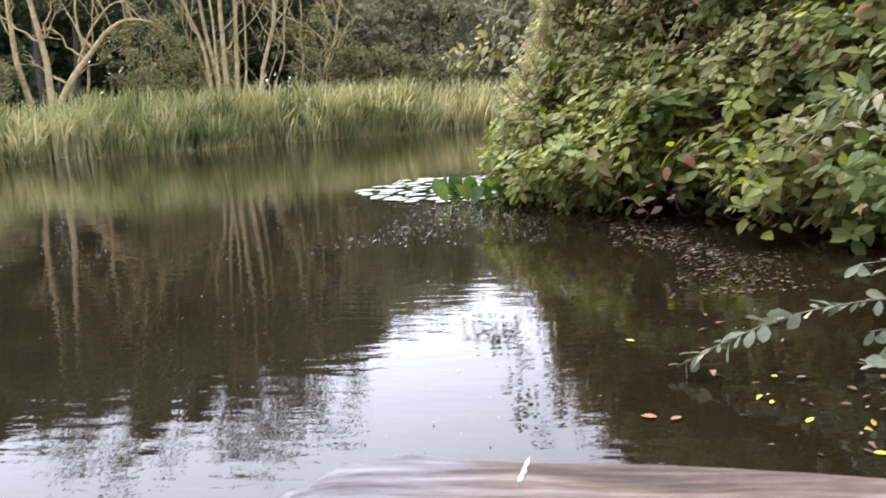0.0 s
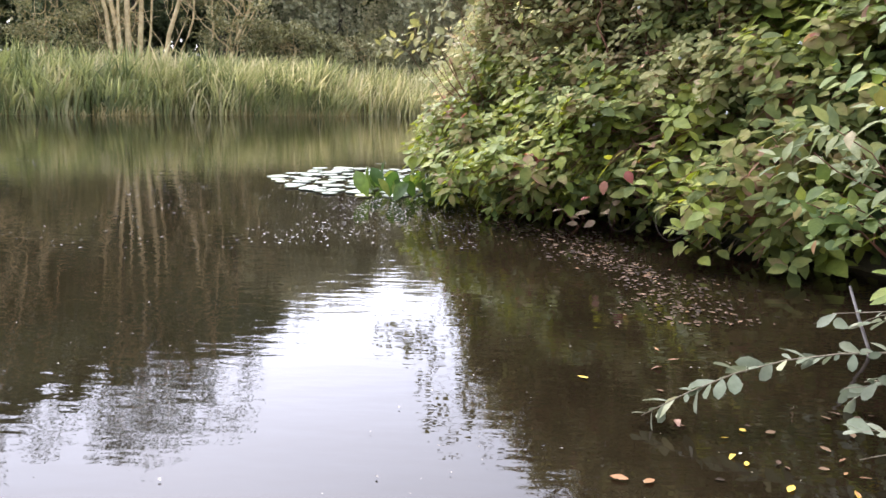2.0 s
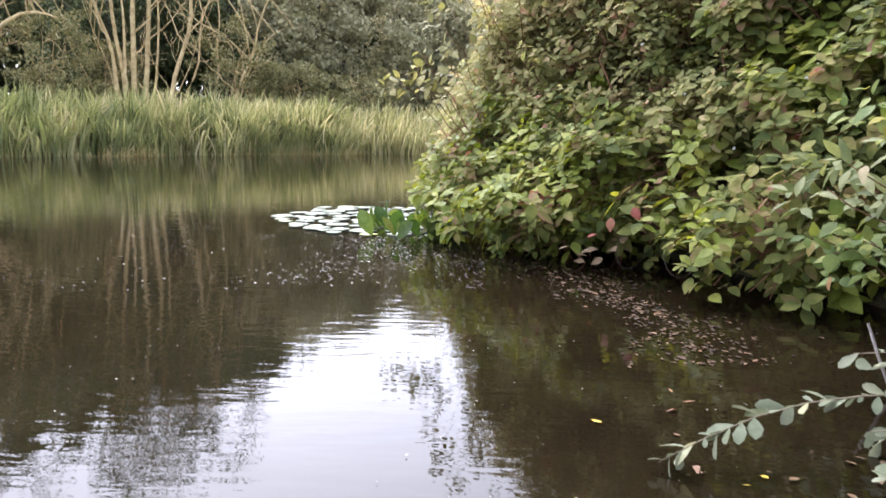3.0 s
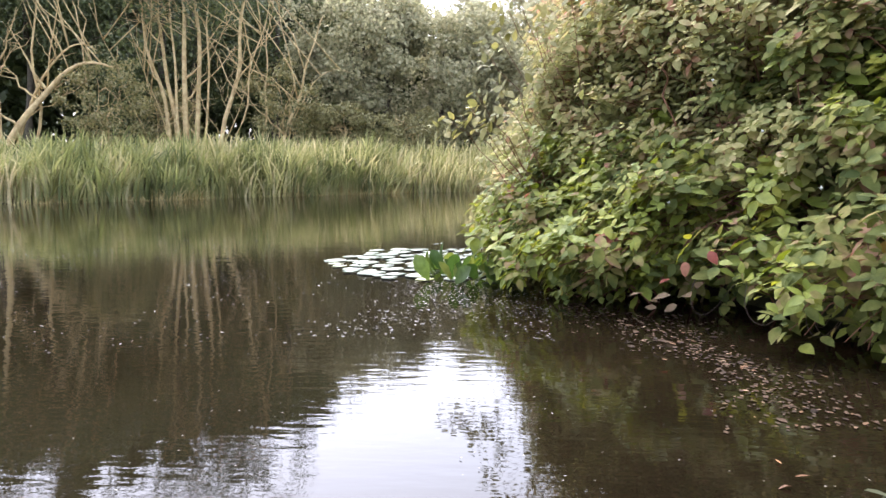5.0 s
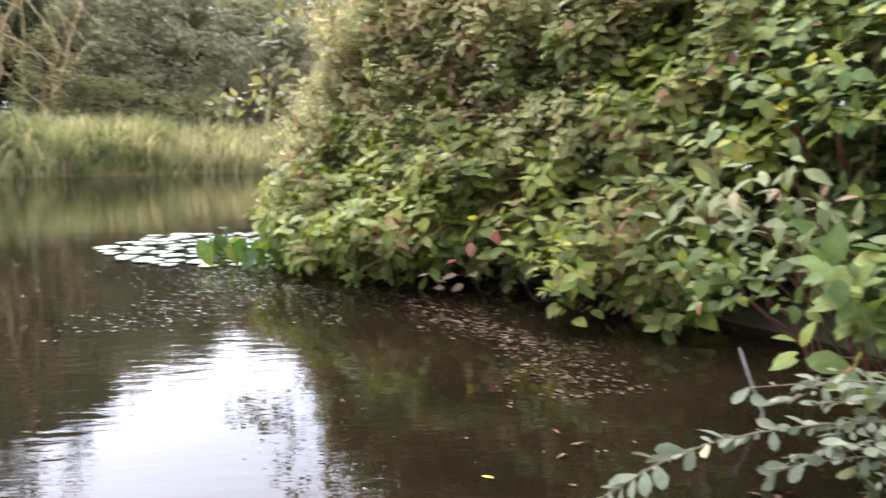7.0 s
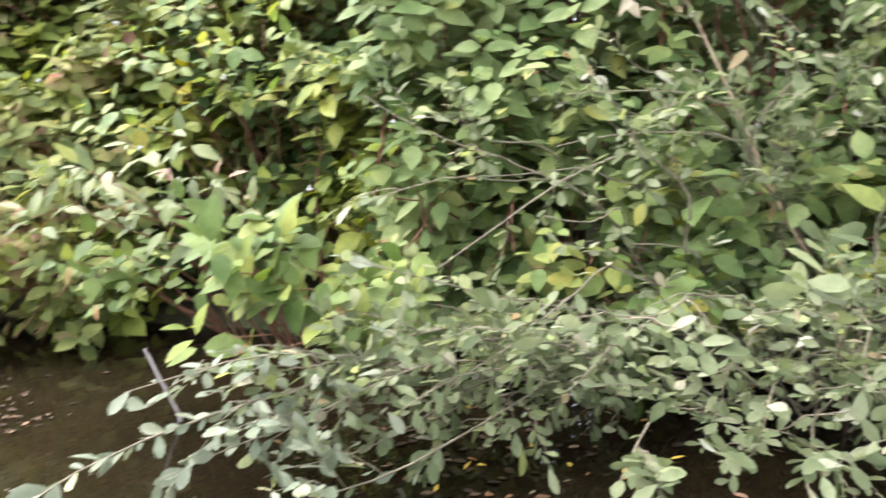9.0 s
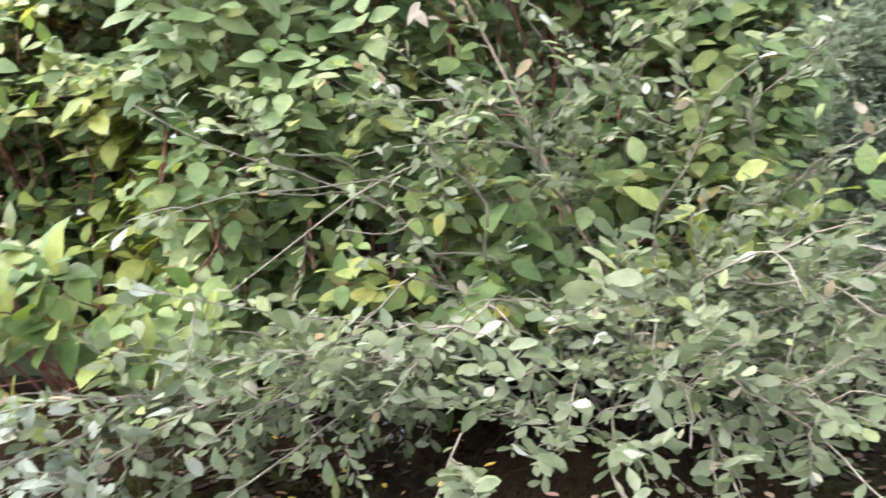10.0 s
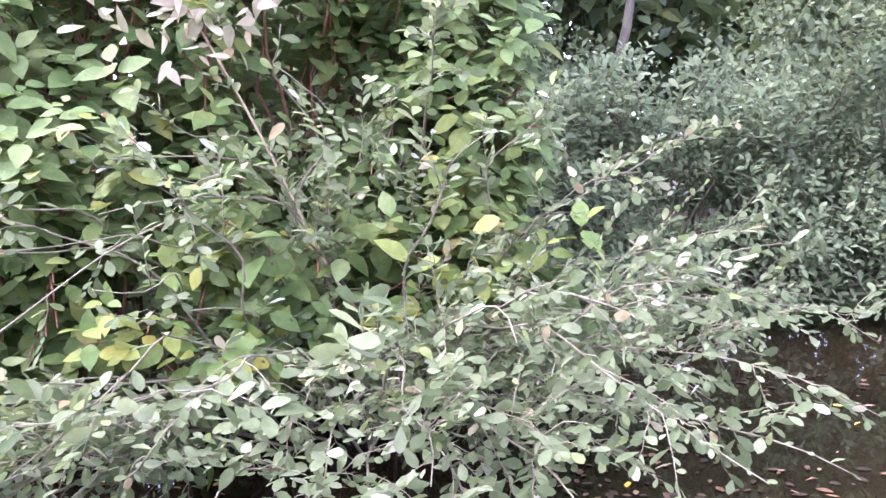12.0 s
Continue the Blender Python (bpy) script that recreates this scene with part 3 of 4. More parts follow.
def dead_stick():
    p = np.array([(1.5, 2.6, ground_height(np.array([(1.5, 2.6)]))[0] - 0.02), (1.47, 2.63, 0.02), (1.44, 2.655, 0.11), (1.41, 2.68, 0.21)])
    tagged(part_mesh("dead_stick", np_mesh("dead_stick", *tube(p, 0.006, 0.004, 6)), stick_mat), "pale dead stick standing out of the water", "stick")


def berries(thing, spots):
    """Small clusters of white berries as parts of a bush."""
    bm = bmesh.new()
    for _ in range(7):
        d = Matrix.Translation(Vector(rng.normal(0, 0.5, 3)))
        bmesh.ops.create_icosphere(bm, subdivisions=2, radius=0.42, matrix=d)
    me = bpy.data.meshes.new("berry_head")
    bm.to_mesh(me)
    bm.free()
    me.materials.append(berry_mat)
    for p in spots:
        ob = new("berry_head", me)
        ob.parent = thing
        ob.matrix_parent_inverse = thing.matrix_world.inverted()
        ob.matrix_basis = pose(*p, *rng.uniform(0, 360, 3)) @ Matrix.Diagonal((0.008, 0.008, 0.007, 1))


leafy_branch("dogwood branch with large fresh light-green leaves", (2.3, 2.5), [(1.41, 2.28, 0.45), (1.48, 2.24, 0.54), (1.53, 2.17, 0.38), (1.63, 2.12, 0.48), (1.64, 2.08, 0.4), (1.42, 2.26, 0.3), (1.5, 2.2, 0.44), (1.6, 2.1, 0.3)], pale_leaf, 3, 0.10)
leafy_branch("dogwood branch with big pale silvery-green leaves", (2.2, 3.0), [(1.24, 2.66, 0.62), (1.27, 2.6, 0.69), (1.34, 2.82, 0.72), (1.4, 2.7, 0.61), (1.5, 2.64, 0.6), (1.56, 2.74, 0.76), (1.66, 2.68, 0.72), (1.68, 2.66, 0.63)], silver_leaf, 2, 0.092, OVAL)
leafy_branch("low dogwood branch with lime leaves above the water", (2.1, 3.1), [(1.3, 2.8, 0.45), (1.36, 2.84, 0.40), (1.42, 2.78, 0.45), (1.36, 2.74, 0.49), (1.48, 2.7, 0.42), (1.52, 2.72, 0.48)], pale_leaf, 3, 0.068)
leafy_branch("dogwood branch with bright lime and yellow leaves", (2.6, 3.6), [(1.9, 3.3, 0.95), (1.98, 3.22, 1.08), (2.05, 3.35, 1.2), (1.85, 3.45, 1.1), (2.1, 3.15, 0.92), (2.02, 3.5, 1.3), (1.8, 3.5, 0.9), (2.15, 3.1, 1.2)], yellowing_leaf, 3, 0.085)
leafy_branch("yellowing dogwood branch between the willow twigs", (3.0, 1.7), [(2.27, 1.64, 0.53), (2.3, 1.5, 0.47), (2.35, 1.42, 0.54), (2.42, 1.1, 0.49), (2.48, 1.03, 0.48), (2.1, 1.72, 0.43), (2.18, 1.53, 0.38), (2.02, 1.84, 0.42), (2.55, 0.84, 0.62), (2.18, 1.48, 0.37)], yellowing_leaf, 3, 0.085)
leafy_branch("dogwood shoots with pale olive leaves reaching past the bush", (0.55, 6.3), [(-0.36, 5.9, 1.1), (-0.28, 5.95, 1.16), (-0.2, 5.9, 1.2), (-0.12, 5.85, 1.08), (-0.05, 5.8, 1.16), (-0.16, 6.0, 1.3), (-0.02, 5.9, 1.36)], olive_shoot, 2, 0.095)
leafy_branch("upright dogwood shoots with pale olive leaves", (0.75, 6.4), [(-0.02, 6.1, 1.75), (0.05, 6.05, 1.9), (-0.1, 6.2, 1.62), (0.22, 5.9, 1.55), (0.3, 5.85, 1.72), (0.12, 6.1, 2.05), (0.45, 5.7, 1.95), (0.24, 6.2, 1.85), (0.3, 6.0, 1.4), (0.2, 6.15, 1.25)], olive_shoot, 3, 0.085)
leafy_branch("thin dogwood twig with yellow-green leaves over the water", (1.0, 5.2), [(0.40, 4.95, 0.1), (0.36, 4.97, 0.06), (0.5, 4.88, 0.07), (0.44, 5.0, 0.2)], yellowing_leaf, 1, 0.085)
bare_stems(bush_b, 5)
dead_stick()
for bush, spots in ((bush_b, [(1.2, 4.1, 0.95), (1.35, 3.8, 0.7), (1.05, 4.4, 1.2), (1.55, 3.6, 1.0), (0.9, 4.6, 0.6)]), (bush_c, [(1.6, 3.0, 0.75), (1.75, 2.75, 0.95), (1.85, 2.5, 0.62), (1.65, 3.2, 1.15), (2.0, 2.3, 0.8)]), (bush_d, [(2.2, 1.95, 0.85), (2.4, 1.6, 1.05), (2.5, 1.35, 0.6), (2.3, 1.75, 1.25), (2.6, 1.1, 0.9)])):
    berries(bush, spots)
gold = np.array([(2.1, 3.6, 1.0), (2.13, 3.62, 1.08), (2.17, 3.65, 1.16), (2.12, 3.58, 0.92), (2.2, 3.6, 1.04)])
for leaf_name, tint, count, centre, spread in (("red_leaf", red_leaf, 7, (0.68, 4.72, 0.42), 0.05), ("red_leaf", red_leaf, 3, (0.95, 4.3, 0.36), 0.07), ("pink_leaf", pink_leaf, 7, (0.87, 4.36, 0.13), 0.05)):
    spots = np.array(centre) + rng.normal(0, spread, (count, 3))
    leaf_parts(leaf_name, DOGWOOD, tint, bush_b, spots, unit(rng.normal(0, 0.5, (count, 3)) + np.array([-0.5, -0.5, -0.2])), unit(rng.normal(0, 0.2, (count, 3)) + np.array([-0.4, -0.4, 0.7])), rng.uniform(0.06, 0.09, count))
pale_yellow = np.array([(2.36, 1.13, 0.56), (2.37, 1.05, 0.565), (2.3, 1.42, 0.56), (2.33, 1.5, 0.52), (2.42, 0.9, 0.66)])
leaf_parts("yellow_leaf", DOGWOOD, yellowing_leaf, bush_d, pale_yellow, unit(rng.normal(0, 0.3, (5, 3)) + np.array([-0.2, 0.8, -0.1])), unit(rng.normal(0, 0.2, (5, 3)) + np.array([-0.6, -0.1, 0.7])), rng.uniform(0.085, 0.11, 5))
leaf_parts("yellow_leaf", DOGWOOD, gold_leaf, bush_c, gold, unit(rng.normal(0, 0.4, (5, 3)) + np.array([-0.6, -0.5, -0.2])), unit(rng.normal(0, 0.2, (5, 3)) + np.array([-0.5, -0.5, 0.6])), np.full(5, 0.11))


# ---- sallow willow leaning out of the bank over the water ----
def sallow():
    thing = empty_thing("sallow_willow", "grey-green sallow willow with low branches trailing on the water", "shrub", (2.9, 1.4, 0.0))
    foot = np.array([2.9, 1.4])
    boughs = [
        [(0.64, 2.05, 0.03), (0.703, 2.07, 0.06), (0.835, 2.10, 0.117), (0.965, 2.12, 0.157), (1.16, 2.10, 0.193), (1.5, 2.06, 0.21), (1.8, 1.95, 0.24), (2.3, 1.75, 0.30)],
        [(2.05, 1.53, 1.16), (2.13, 1.49, 1.03), (2.2, 1.44, 0.88), (2.255, 1.396, 0.737), (2.315, 1.33, 0.538), (2.46, 1.27, 0.37)],
        [(1.44, 1.86, 0.51), (1.484, 1.84, 0.496), (1.663, 1.77, 0.43), (1.885, 1.69, 0.36), (2.2, 1.6, 0.3)],
        [(1.62, 1.8, 0.47), (1.771, 1.75, 0.552), (1.907, 1.654, 0.66), (2.165, 1.596, 0.72), (2.4, 1.5, 0.6)],
        [(1.98, 1.74, 0.72), (2.06, 1.66, 0.745), (2.16, 1.53, 0.75), (2.255, 1.396, 0.73), (2.4, 1.32, 0.5)],
        [(2.0, 1.72, 0.84), (2.08, 1.62, 0.845), (2.16, 1.5, 0.84), (2.23, 1.415, 0.81), (2.38, 1.34, 0.5)]]
    trailing = [(1.2, 2.14, 0.1), (1.3, 2.2, 0.2), (1.3, 1.96, 0.16), (1.25, 2.02, 0.24), (1.3, 1.9, 0.12), (1.5, 1.75, 0.2), (1.65, 1.5, 0.26), (1.65, 1.2, 0.2), (1.65, 0.95, 0.26), (1.6, 0.6, 0.14), (1.75, 0.4, 0.24), (1.95, 0.2, 0.18), (2.25, 0.05, 0.2), (2.55, -0.05, 0.3), (2.95, -0.1, 0.3), (3.3, 0, 0.35), (1.5, 1.6, 0.4)]
    upper = [(1.5, 1.3, 0.45), (1.55, 1.05, 0.5), (1.65, 0.8, 0.5), (1.85, 0.6, 0.5), (2.1, 0.4, 0.55), (2.5, 0.25, 0.6), (1.7, 1.95, 0.3), (1.75, 1.45, 0.75), (1.8, 1.15, 0.85), (1.95, 0.85, 0.85), (2.3, 0.6, 0.8), (2, 1.3, 1.1), (2.2, 1, 1.25), (2.5, 0.75, 0.95), (2, 1.75, 0.85), (1.8, 1.3, 0.3), (1.8, 0.95, 0.3)]
    scattered = [(2, 0.6, 0.3), (2.8, 0.3, 0.85), (2, 1.55, 0.5), (1.45, 1.75, 0.22), (1.12, 2.18, 0.26), (1.1, 2.04, 0.12), (1.06, 1.86, 0.03), (1.38, 1.3, 0.07), (1.42, 0.95, 0.1), (1.5, 0.7, 0.07), (2.02, 0.78, 0.2), (1.85, 0.74, 0.26), (2.43, 0.26, 0.3), (2.04, 0.61, 0.14), (2.13, 0.73, 0.32), (2.29, 0.4, 0.22), (1.95, 0.95, 0.36), (2.6, 0.1, 0.42), (1.84, 2.03, 0.8), (2.05, 1.88, 0.92), (1.78, 1.86, 0.66), (2.15, 1.7, 0.97), (1.62, 1.96, 0.62), (2.4, 1.23, 0.9), (2.45, 1.03, 0.72), (2.5, 1.16, 1.03), (1.85, 1.68, 0.57), (2.35, 0.9, 0.57), (1.75, 2.15, 0.86)]
    ends = trailing + upper + scattered
    hollows = ((np.array([1.5, 1.38, 0.56]), np.array([2.3, 1.85, 0.36]), 0.17), (np.array([1.75, 1.3, 0.56]), np.array([2.4, 1.6, 0.46]), 0.13))

    def grows(q):
        """Few twigs live in the shade under the dogwood or close above the water, and fewer in the two hollows between the boughs."""
        crowded = np.clip((q[2] - 0.3) / 0.25, 0, 1) * np.clip((q[0] - 1.45) / 0.3, 0, 1) * np.clip((q[1] - 0.55) / 0.35, 0, 1)
        chance = 1 - (0.72 if q[1] > 1.6 else 0.5) * crowded
        chance *= 0.55 if q[2] < 0.08 else 0.8 if q[2] < 0.16 else 1.0
        for a_, b_, r in hollows:
            f = np.clip(((q - a_) @ (b_ - a_)) / ((b_ - a_) @ (b_ - a_)), 0, 1)
            if np.linalg.norm(q - a_ - f * (b_ - a_)) < r:
                chance = 0.18
        return rng.random() < chance

    tips, outs, twigs = [], [], []
    for k in range(len(boughs) + len(ends)):
        start = foot + rng.uniform(-0.25, 0.25, 2)
        z = ground_height(start[None])[0] - 0.03
        if k < len(boughs):
            ctrl = np.array(boughs[k] + [(start[0], start[1], z)])[::-1]
            p, _, _ = along(ctrl, 22)
            p[1:-1] = (p[:-2] + 2 * p[1:-1] + p[2:]) / 4
        else:
            p = bent((*start, z), ends[k - len(boughs)], 0.14 + 0.12 * rng.random(), 0.05, 22)
            for _ in range(3):
                p[1:-1] = (p[:-2] + 2 * p[1:-1] + p[2:]) / 4
        part_mesh("bough", np_mesh("bough", *tube(p, 0.007 if k == 0 else 0.0055, 0.0024 if k == 1 else 0.0012, 6)), twig_tan if k == 1 else twig_brown, thing)
        for q in rng.uniform(0.2 if k == 0 else 0.42, 0.8 if k == 0 else 0.97, (16, 7)[k] if k < 2 else 14):
            i = q * 21
            a_ = p[int(i)] * (1 - i % 1) + p[int(i) + 1] * (i % 1)
            d = unit(p[int(i) + 1] - p[int(i)])
            w = unit(d * rng.uniform(0.1, 0.9) + rng.normal(0, 0.55, 3) + np.array([-0.1, -0.1, 0.14]))
            L = rng.uniform(0.10, 0.32) * (1.15 - 0.5 * q) * (0.5 if k == 0 and q > 0.6 else 1.0)
            e_ = a_ + w * L
            e_[2] = max(e_[2], 0.02)
            if k > 1 and not grows((a_ + e_) / 2):
                continue
            twigs.append(tube(bent(a_, e_, 0.015, 0.003, 6), 0.0016, 0.0006, 4))
            for f in np.linspace(0.15, 1.0, int(4 + L * 44)):
                tips.append(a_ + (e_ - a_) * f)
                outs.append(unit(e_ - a_))
        for f in np.linspace(0.5, 0.995, 84 if k == 0 else 22):
            i = f * 21
            if k > 1 and not grows(p[int(i)]):
                continue
            tips.append(p[int(i)] * (1 - i % 1) + p[min(int(i) + 1, 21)] * (i % 1))
            outs.append(unit(p[min(int(i) + 1, 21)] - p[max(int(i) - 1, 0)]))
    part_mesh("twig_tangle", np_mesh("twig_tangle", *merged(twigs)), twig_brown, thing, kind="stuff")
    tips, outs = np.array(tips), np.array(outs)
    n = len(tips)
    side = unit(np.cross(outs, np.array([0, 0, 1.0]) + rng.normal(0, 0.3, (n, 3)))) * np.where(np.arange(n) % 2, 1, -1)[:, None]
    ways = unit(side * 0.75 + outs * 0.65 + rng.normal(0, 0.28, (n, 3)) + np.array([0, 0, 0.0]))
    ups = unit(np.array([-0.2, 0, 0.7]) + rng.normal(0, 0.45, (n, 3)))
    sizes = 0.041 * rng.uniform(0.45, 1.3, n) * np.where(tips[:, 0] < 1.1, 1.5, np.where(tips[:, 0] < 1.7, 1.2, 1.0))
    order = np.argsort(tips[:, 0] + 0.25 * rng.random(n))
    near, rest = order[:290], order[290:]
    part_mesh("foliage", leaf_cloud("foliage", SALLOW, tips[rest], ways[rest], ups[rest], sizes[rest]), sallow_leaf, thing, "narrow grey-green leaves", "stuff")
    leaf_parts("leaf", SALLOW, sallow_leaf_single, thing, tips[near], ways[near], ups[near], sizes[near])
    young = np.array([(2.1, 1.51, 1.08), (2.06, 1.53, 1.15), (2.03, 1.5, 1.24), (2.02, 1.55, 1.32), (1.99, 1.57, 1.2), (2.12, 1.45, 1.2), (1.97, 1.64, 1.28), (2.1, 1.42, 1.3), (2.16, 1.38, 1.24), (2.05, 1.5, 1.38), (1.93, 1.68, 1.22)])
    m = 18 * len(young)
    spots = np.repeat(young, 18, 0) + rng.normal(0, 0.055, (m, 3))
    leaf_parts("young_leaf", SALLOW, cream_leaf, thing, spots, unit(rng.normal(0, 0.6, (m, 3)) + np.array([-0.2, 0.0, 0.5])), unit(rng.normal(0, 0.4, (m, 3)) + np.array([-0.6, -0.2, 0.5])), rng.uniform(0.035, 0.065, m))


sallow()


# ---- trees ----
def tree(name, label, at, trunks, crown, n_leaves, leaf_size, leaf_mat, bark, clumps=60, clump_r=0.6, seed=0, limbs=10, category="tree", group="", forks=0, face=0.0):
    """Trunks are (dx, dy, lean x, lean y, height, radius); the crown is (z low, z high, radius x, radius y)."""
    z_ground = ground_height(np.array([at]))[0]
    thing = empty_thing(name, label, category, (at[0], at[1], z_ground), group)
    lo, hi, rx, ry = crown
    ends = []
    for dx, dy, lx, ly, h, r in trunks:
        a_ = np.array([at[0] + dx, at[1] + dy, z_ground - 0.1])
        p = bent(a_, a_ + np.array([lx, ly, h]), 0.0, 0.05, 16)
        for _ in range(2):
            p[1:-1] = (p[:-2] + 2 * p[1:-1] + p[2:]) / 4
        if abs(lx) > 0.5 * h:
            p[:, 2] = a_[2] + h * np.sin(np.linspace(0, 1.85, 16))
        else:
            f = np.linspace(0, 1, 16)
            p[:, 0] += 0.10 * lx * np.sin(math.pi * f)
            wave = min(0.009 * h, 0.07) * np.minimum(f * 4, 1)
            for axis in (0, 1):
                p[:, axis] += wave * (np.sin(f * rng.uniform(7, 12) + rng.uniform(0, 6)) + 0.5 * np.sin(f * rng.uniform(15, 22) + rng.uniform(0, 6)))
        trunk = part_mesh("trunk", np_mesh("trunk", *tube(p, r, r * 0.18, 9)), bark, thing)
        ends.append(p)
        for _ in range(forks if r > 0.055 else forks // 2):
            k = int(rng.integers(2, 8))
            away = unit(np.array([rng.choice([-1.0, 1.0]) * rng.uniform(0.25, 0.9), rng.normal(0, 0.3), rng.uniform(0.55, 1.1)]))
            tip = p[k] + away * rng.uniform(0.9, 2.4)
            fork = [tube(bent(p[k], tip, -0.06, 0.03, 9), r * 0.34, 0.006, 6)]
            for _ in range(4):
                c_ = p[k] + (tip - p[k]) * rng.uniform(0.35, 0.95)
                fork.append(tube(bent(c_, c_ + unit(away + rng.normal(0, 0.55, 3)) * rng.uniform(0.4, 1.0), -0.03, 0.025, 6), 0.012, 0.004, 4))
            part_mesh("limb", np_mesh("limb", *merged(fork)), bark, trunk)
    u = rng.normal(0, 1, (clumps, 3))
    u = unit(u) * rng.uniform(0.35, 1.0, clumps)[:, None] ** 0.6
    mid = np.array([at[0], at[1], z_ground + (lo + hi) / 2])
    c = mid + u * np.array([rx, ry, (hi - lo) / 2])
    for i in range(min(limbs, clumps)):
        p = ends[i % len(ends)]
        k = rng.integers(7, 15)
        limb = [tube(bent(p[k], c[i], 0.25, 0.06, 8), 0.02, 0.004, 5)]
        for _ in range(3):
            limb.append(tube(bent(c[i] * 0.6 + p[k] * 0.4, c[i] + rng.normal(0, clump_r, 3), 0.1, 0.05, 5), 0.009, 0.002, 4))
        part_mesh("limb", np_mesh("limb", *merged(limb)), bark, thing)
    which = rng.integers(0, clumps, n_leaves)
    spread = clump_r * rng.uniform(0.6, 1.3, clumps)
    q = unit(rng.normal(0, 1, (n_leaves, 3))) * (rng.random(n_leaves) ** 0.45)[:, None]
    pos = c[which] + q * spread[which][:, None] * np.array([1.0, 1.0, 0.75])
    keep = pos[:, 2] > 0.15
    pos = pos[keep]
    m = len(pos)
    ways = unit(rng.normal(0, 1, (m, 3)) + np.array([0, 0, -0.4]))
    ups = unit(rng.normal(0, 0.6, (m, 3)) + np.array([0, 0, 1.0]) + q[keep] * 0.8 + np.array([0, -face, 0]))
    part_mesh("crown", leaf_cloud("crown", SMALL, pos, ways, ups, leaf_size * rng.uniform(0.6, 1.4, m)), leaf_mat, thing, kind="stuff")
    return thing


ALDER = "multi-stemmed alder with pale bare lower trunks"
tree("alder_tree", ALDER, (-8.8, 21.6), [(-0.5, 0, -1.35, 0.3, 8.0, 0.0663), (-0.38, 0.15, -1.0, 0.4, 8.2, 0.0741), (-0.3, -0.1, -0.3, 0.3, 8.0, 0.0468), (-0.16, -0.1, -0.1, 0.2, 8.2, 0.0936), (-0.02, 0.05, 0.3, 0.2, 8.6, 0.0819), (0.0, 0.15, 0.8, 0.2, 8.0, 0.039), (0.56, 0.1, 1.35, 0.3, 8.2, 0.0741), (0.66, 0.2, 1.7, 0.3, 6.0, 0.039), (1.75, 0.3, 1.9, 0.2, 4.5, 0.0663), (1.65, 0.4, 0.5, 0.2, 5.0, 0.0429), (-0.7, 0.3, -2.4, 0.2, 5.0, 0.0273), (-1.0, 0.5, -0.9, 0.2, 4.5, 0.0195), (2.0, 0.3, 2.4, 0.1, 3.0, 0.0234), (0.35, 0.0, 1.9, 0.0, 4.6, 0.0195), (-0.2, 0.0, -1.7, 0.0, 5.0, 0.0195)], (3.9, 9.8, 3.2, 2.0), 9000, 0.11, alder_leaf, bark_pale, 70, 0.7, limbs=44, forks=2)
tree("alder_tree", "leaning old alder with a curved pale limb", (-13.1, 20.0), [(-0.8, 0, 3.5, 0.3, 3.1, 0.12), (-0.4, 0.1, 2.6, 0.3, 3.6, 0.06), (-0.3, 0, -0.7, 0.2, 8.0, 0.11), (0.3, 0.3, 0.5, 0.2, 7.4, 0.05), (-1.4, 0.5, -0.6, 0.2, 8.4, 0.10)], (4.6, 9.8, 3.2, 2.2), 7000, 0.11, alder_leaf, bark_pale, 70, 0.75, limbs=26, forks=3)
tree("alder_tree", "tall dark alder at the back of the wood", (-18.0, 26.0), [(0, 0, 0.3, 0, 10, 0.2), (1.2, 0.2, 0.5, 0, 9, 0.16)], (3.0, 10.6, 4.5, 2.5), 18000, 0.14, alder_leaf, bark_dark, 110, 0.9)
tree("alder_tree", "tall dark alder at the back of the wood", (-12.0, 26.5), [(0, 0, 0.2, 0, 10, 0.2), (1.0, 0.3, 0.3, 0, 9.5, 0.15)], (1.2, 10.2, 4.2, 2.5), 20000, 0.14, alder_leaf, bark_dark, 110, 0.9)
tree("alder_tree", "dark alder at the back of the wood", (-8.0, 26.5), [(0, 0, 0.2, 0, 7.5, 0.18)], (1.0, 8.6, 3.0, 2.4), 16000, 0.13, alder_leaf, bark_dark, 100, 0.85)
OLIVE = "low olive-green bush under the alders"
for x, y, r, h in ((-15.6, 19.6, 1.4, 2.6), (-11.0, 20.8, 1.3, 3.4), (-10.0, 22.3, 1.0, 2.4), (-6.4, 22.2, 1.3, 3.3), (-5.0, 23.0, 1.1, 2.2), (-3.0, 23.6, 1.2, 1.9)):
    tree("olive_bush", OLIVE, (x, y), [(0, 0, 0.2, 0, h * 0.7, 0.04), (0.2, 0.1, -0.4, 0, h * 0.8, 0.03)], (0.6, h, r, r * 0.7), 5200, 0.08, olive_leaf, bark_pale, 60, 0.3, limbs=8, category="bush", group="bushes under the alders")
WILLOW = "hazy grey-green willow behind the reeds"
tree("grey_willow", WILLOW, (-4.9, 25.2), [(0, 0, 0.3, 0, 5.0, 0.12), (0.5, 0, 0.8, 0, 4.4, 0.10)], (1.9, 6.0, 2.3, 1.8), 24000, 0.13, grey_willow_leaf, bark_dark, 64, 0.75, face=1.0)
tree("grey_willow", WILLOW, (-2.4, 26.0), [(0, 0, 0.3, 0, 4.4, 0.12)], (1.0, 5.8, 2.4, 1.8), 27000, 0.13, grey_willow_leaf, bark_dark, 64, 0.75, face=1.0)
tree("grey_willow", WILLOW, (0.6, 26.5), [(0, 0, 0.3, 0, 4.2, 0.12)], (0.5, 6.1, 2.5, 1.8), 29000, 0.13, grey_willow_leaf, bark_dark, 64, 0.75, face=1.0)
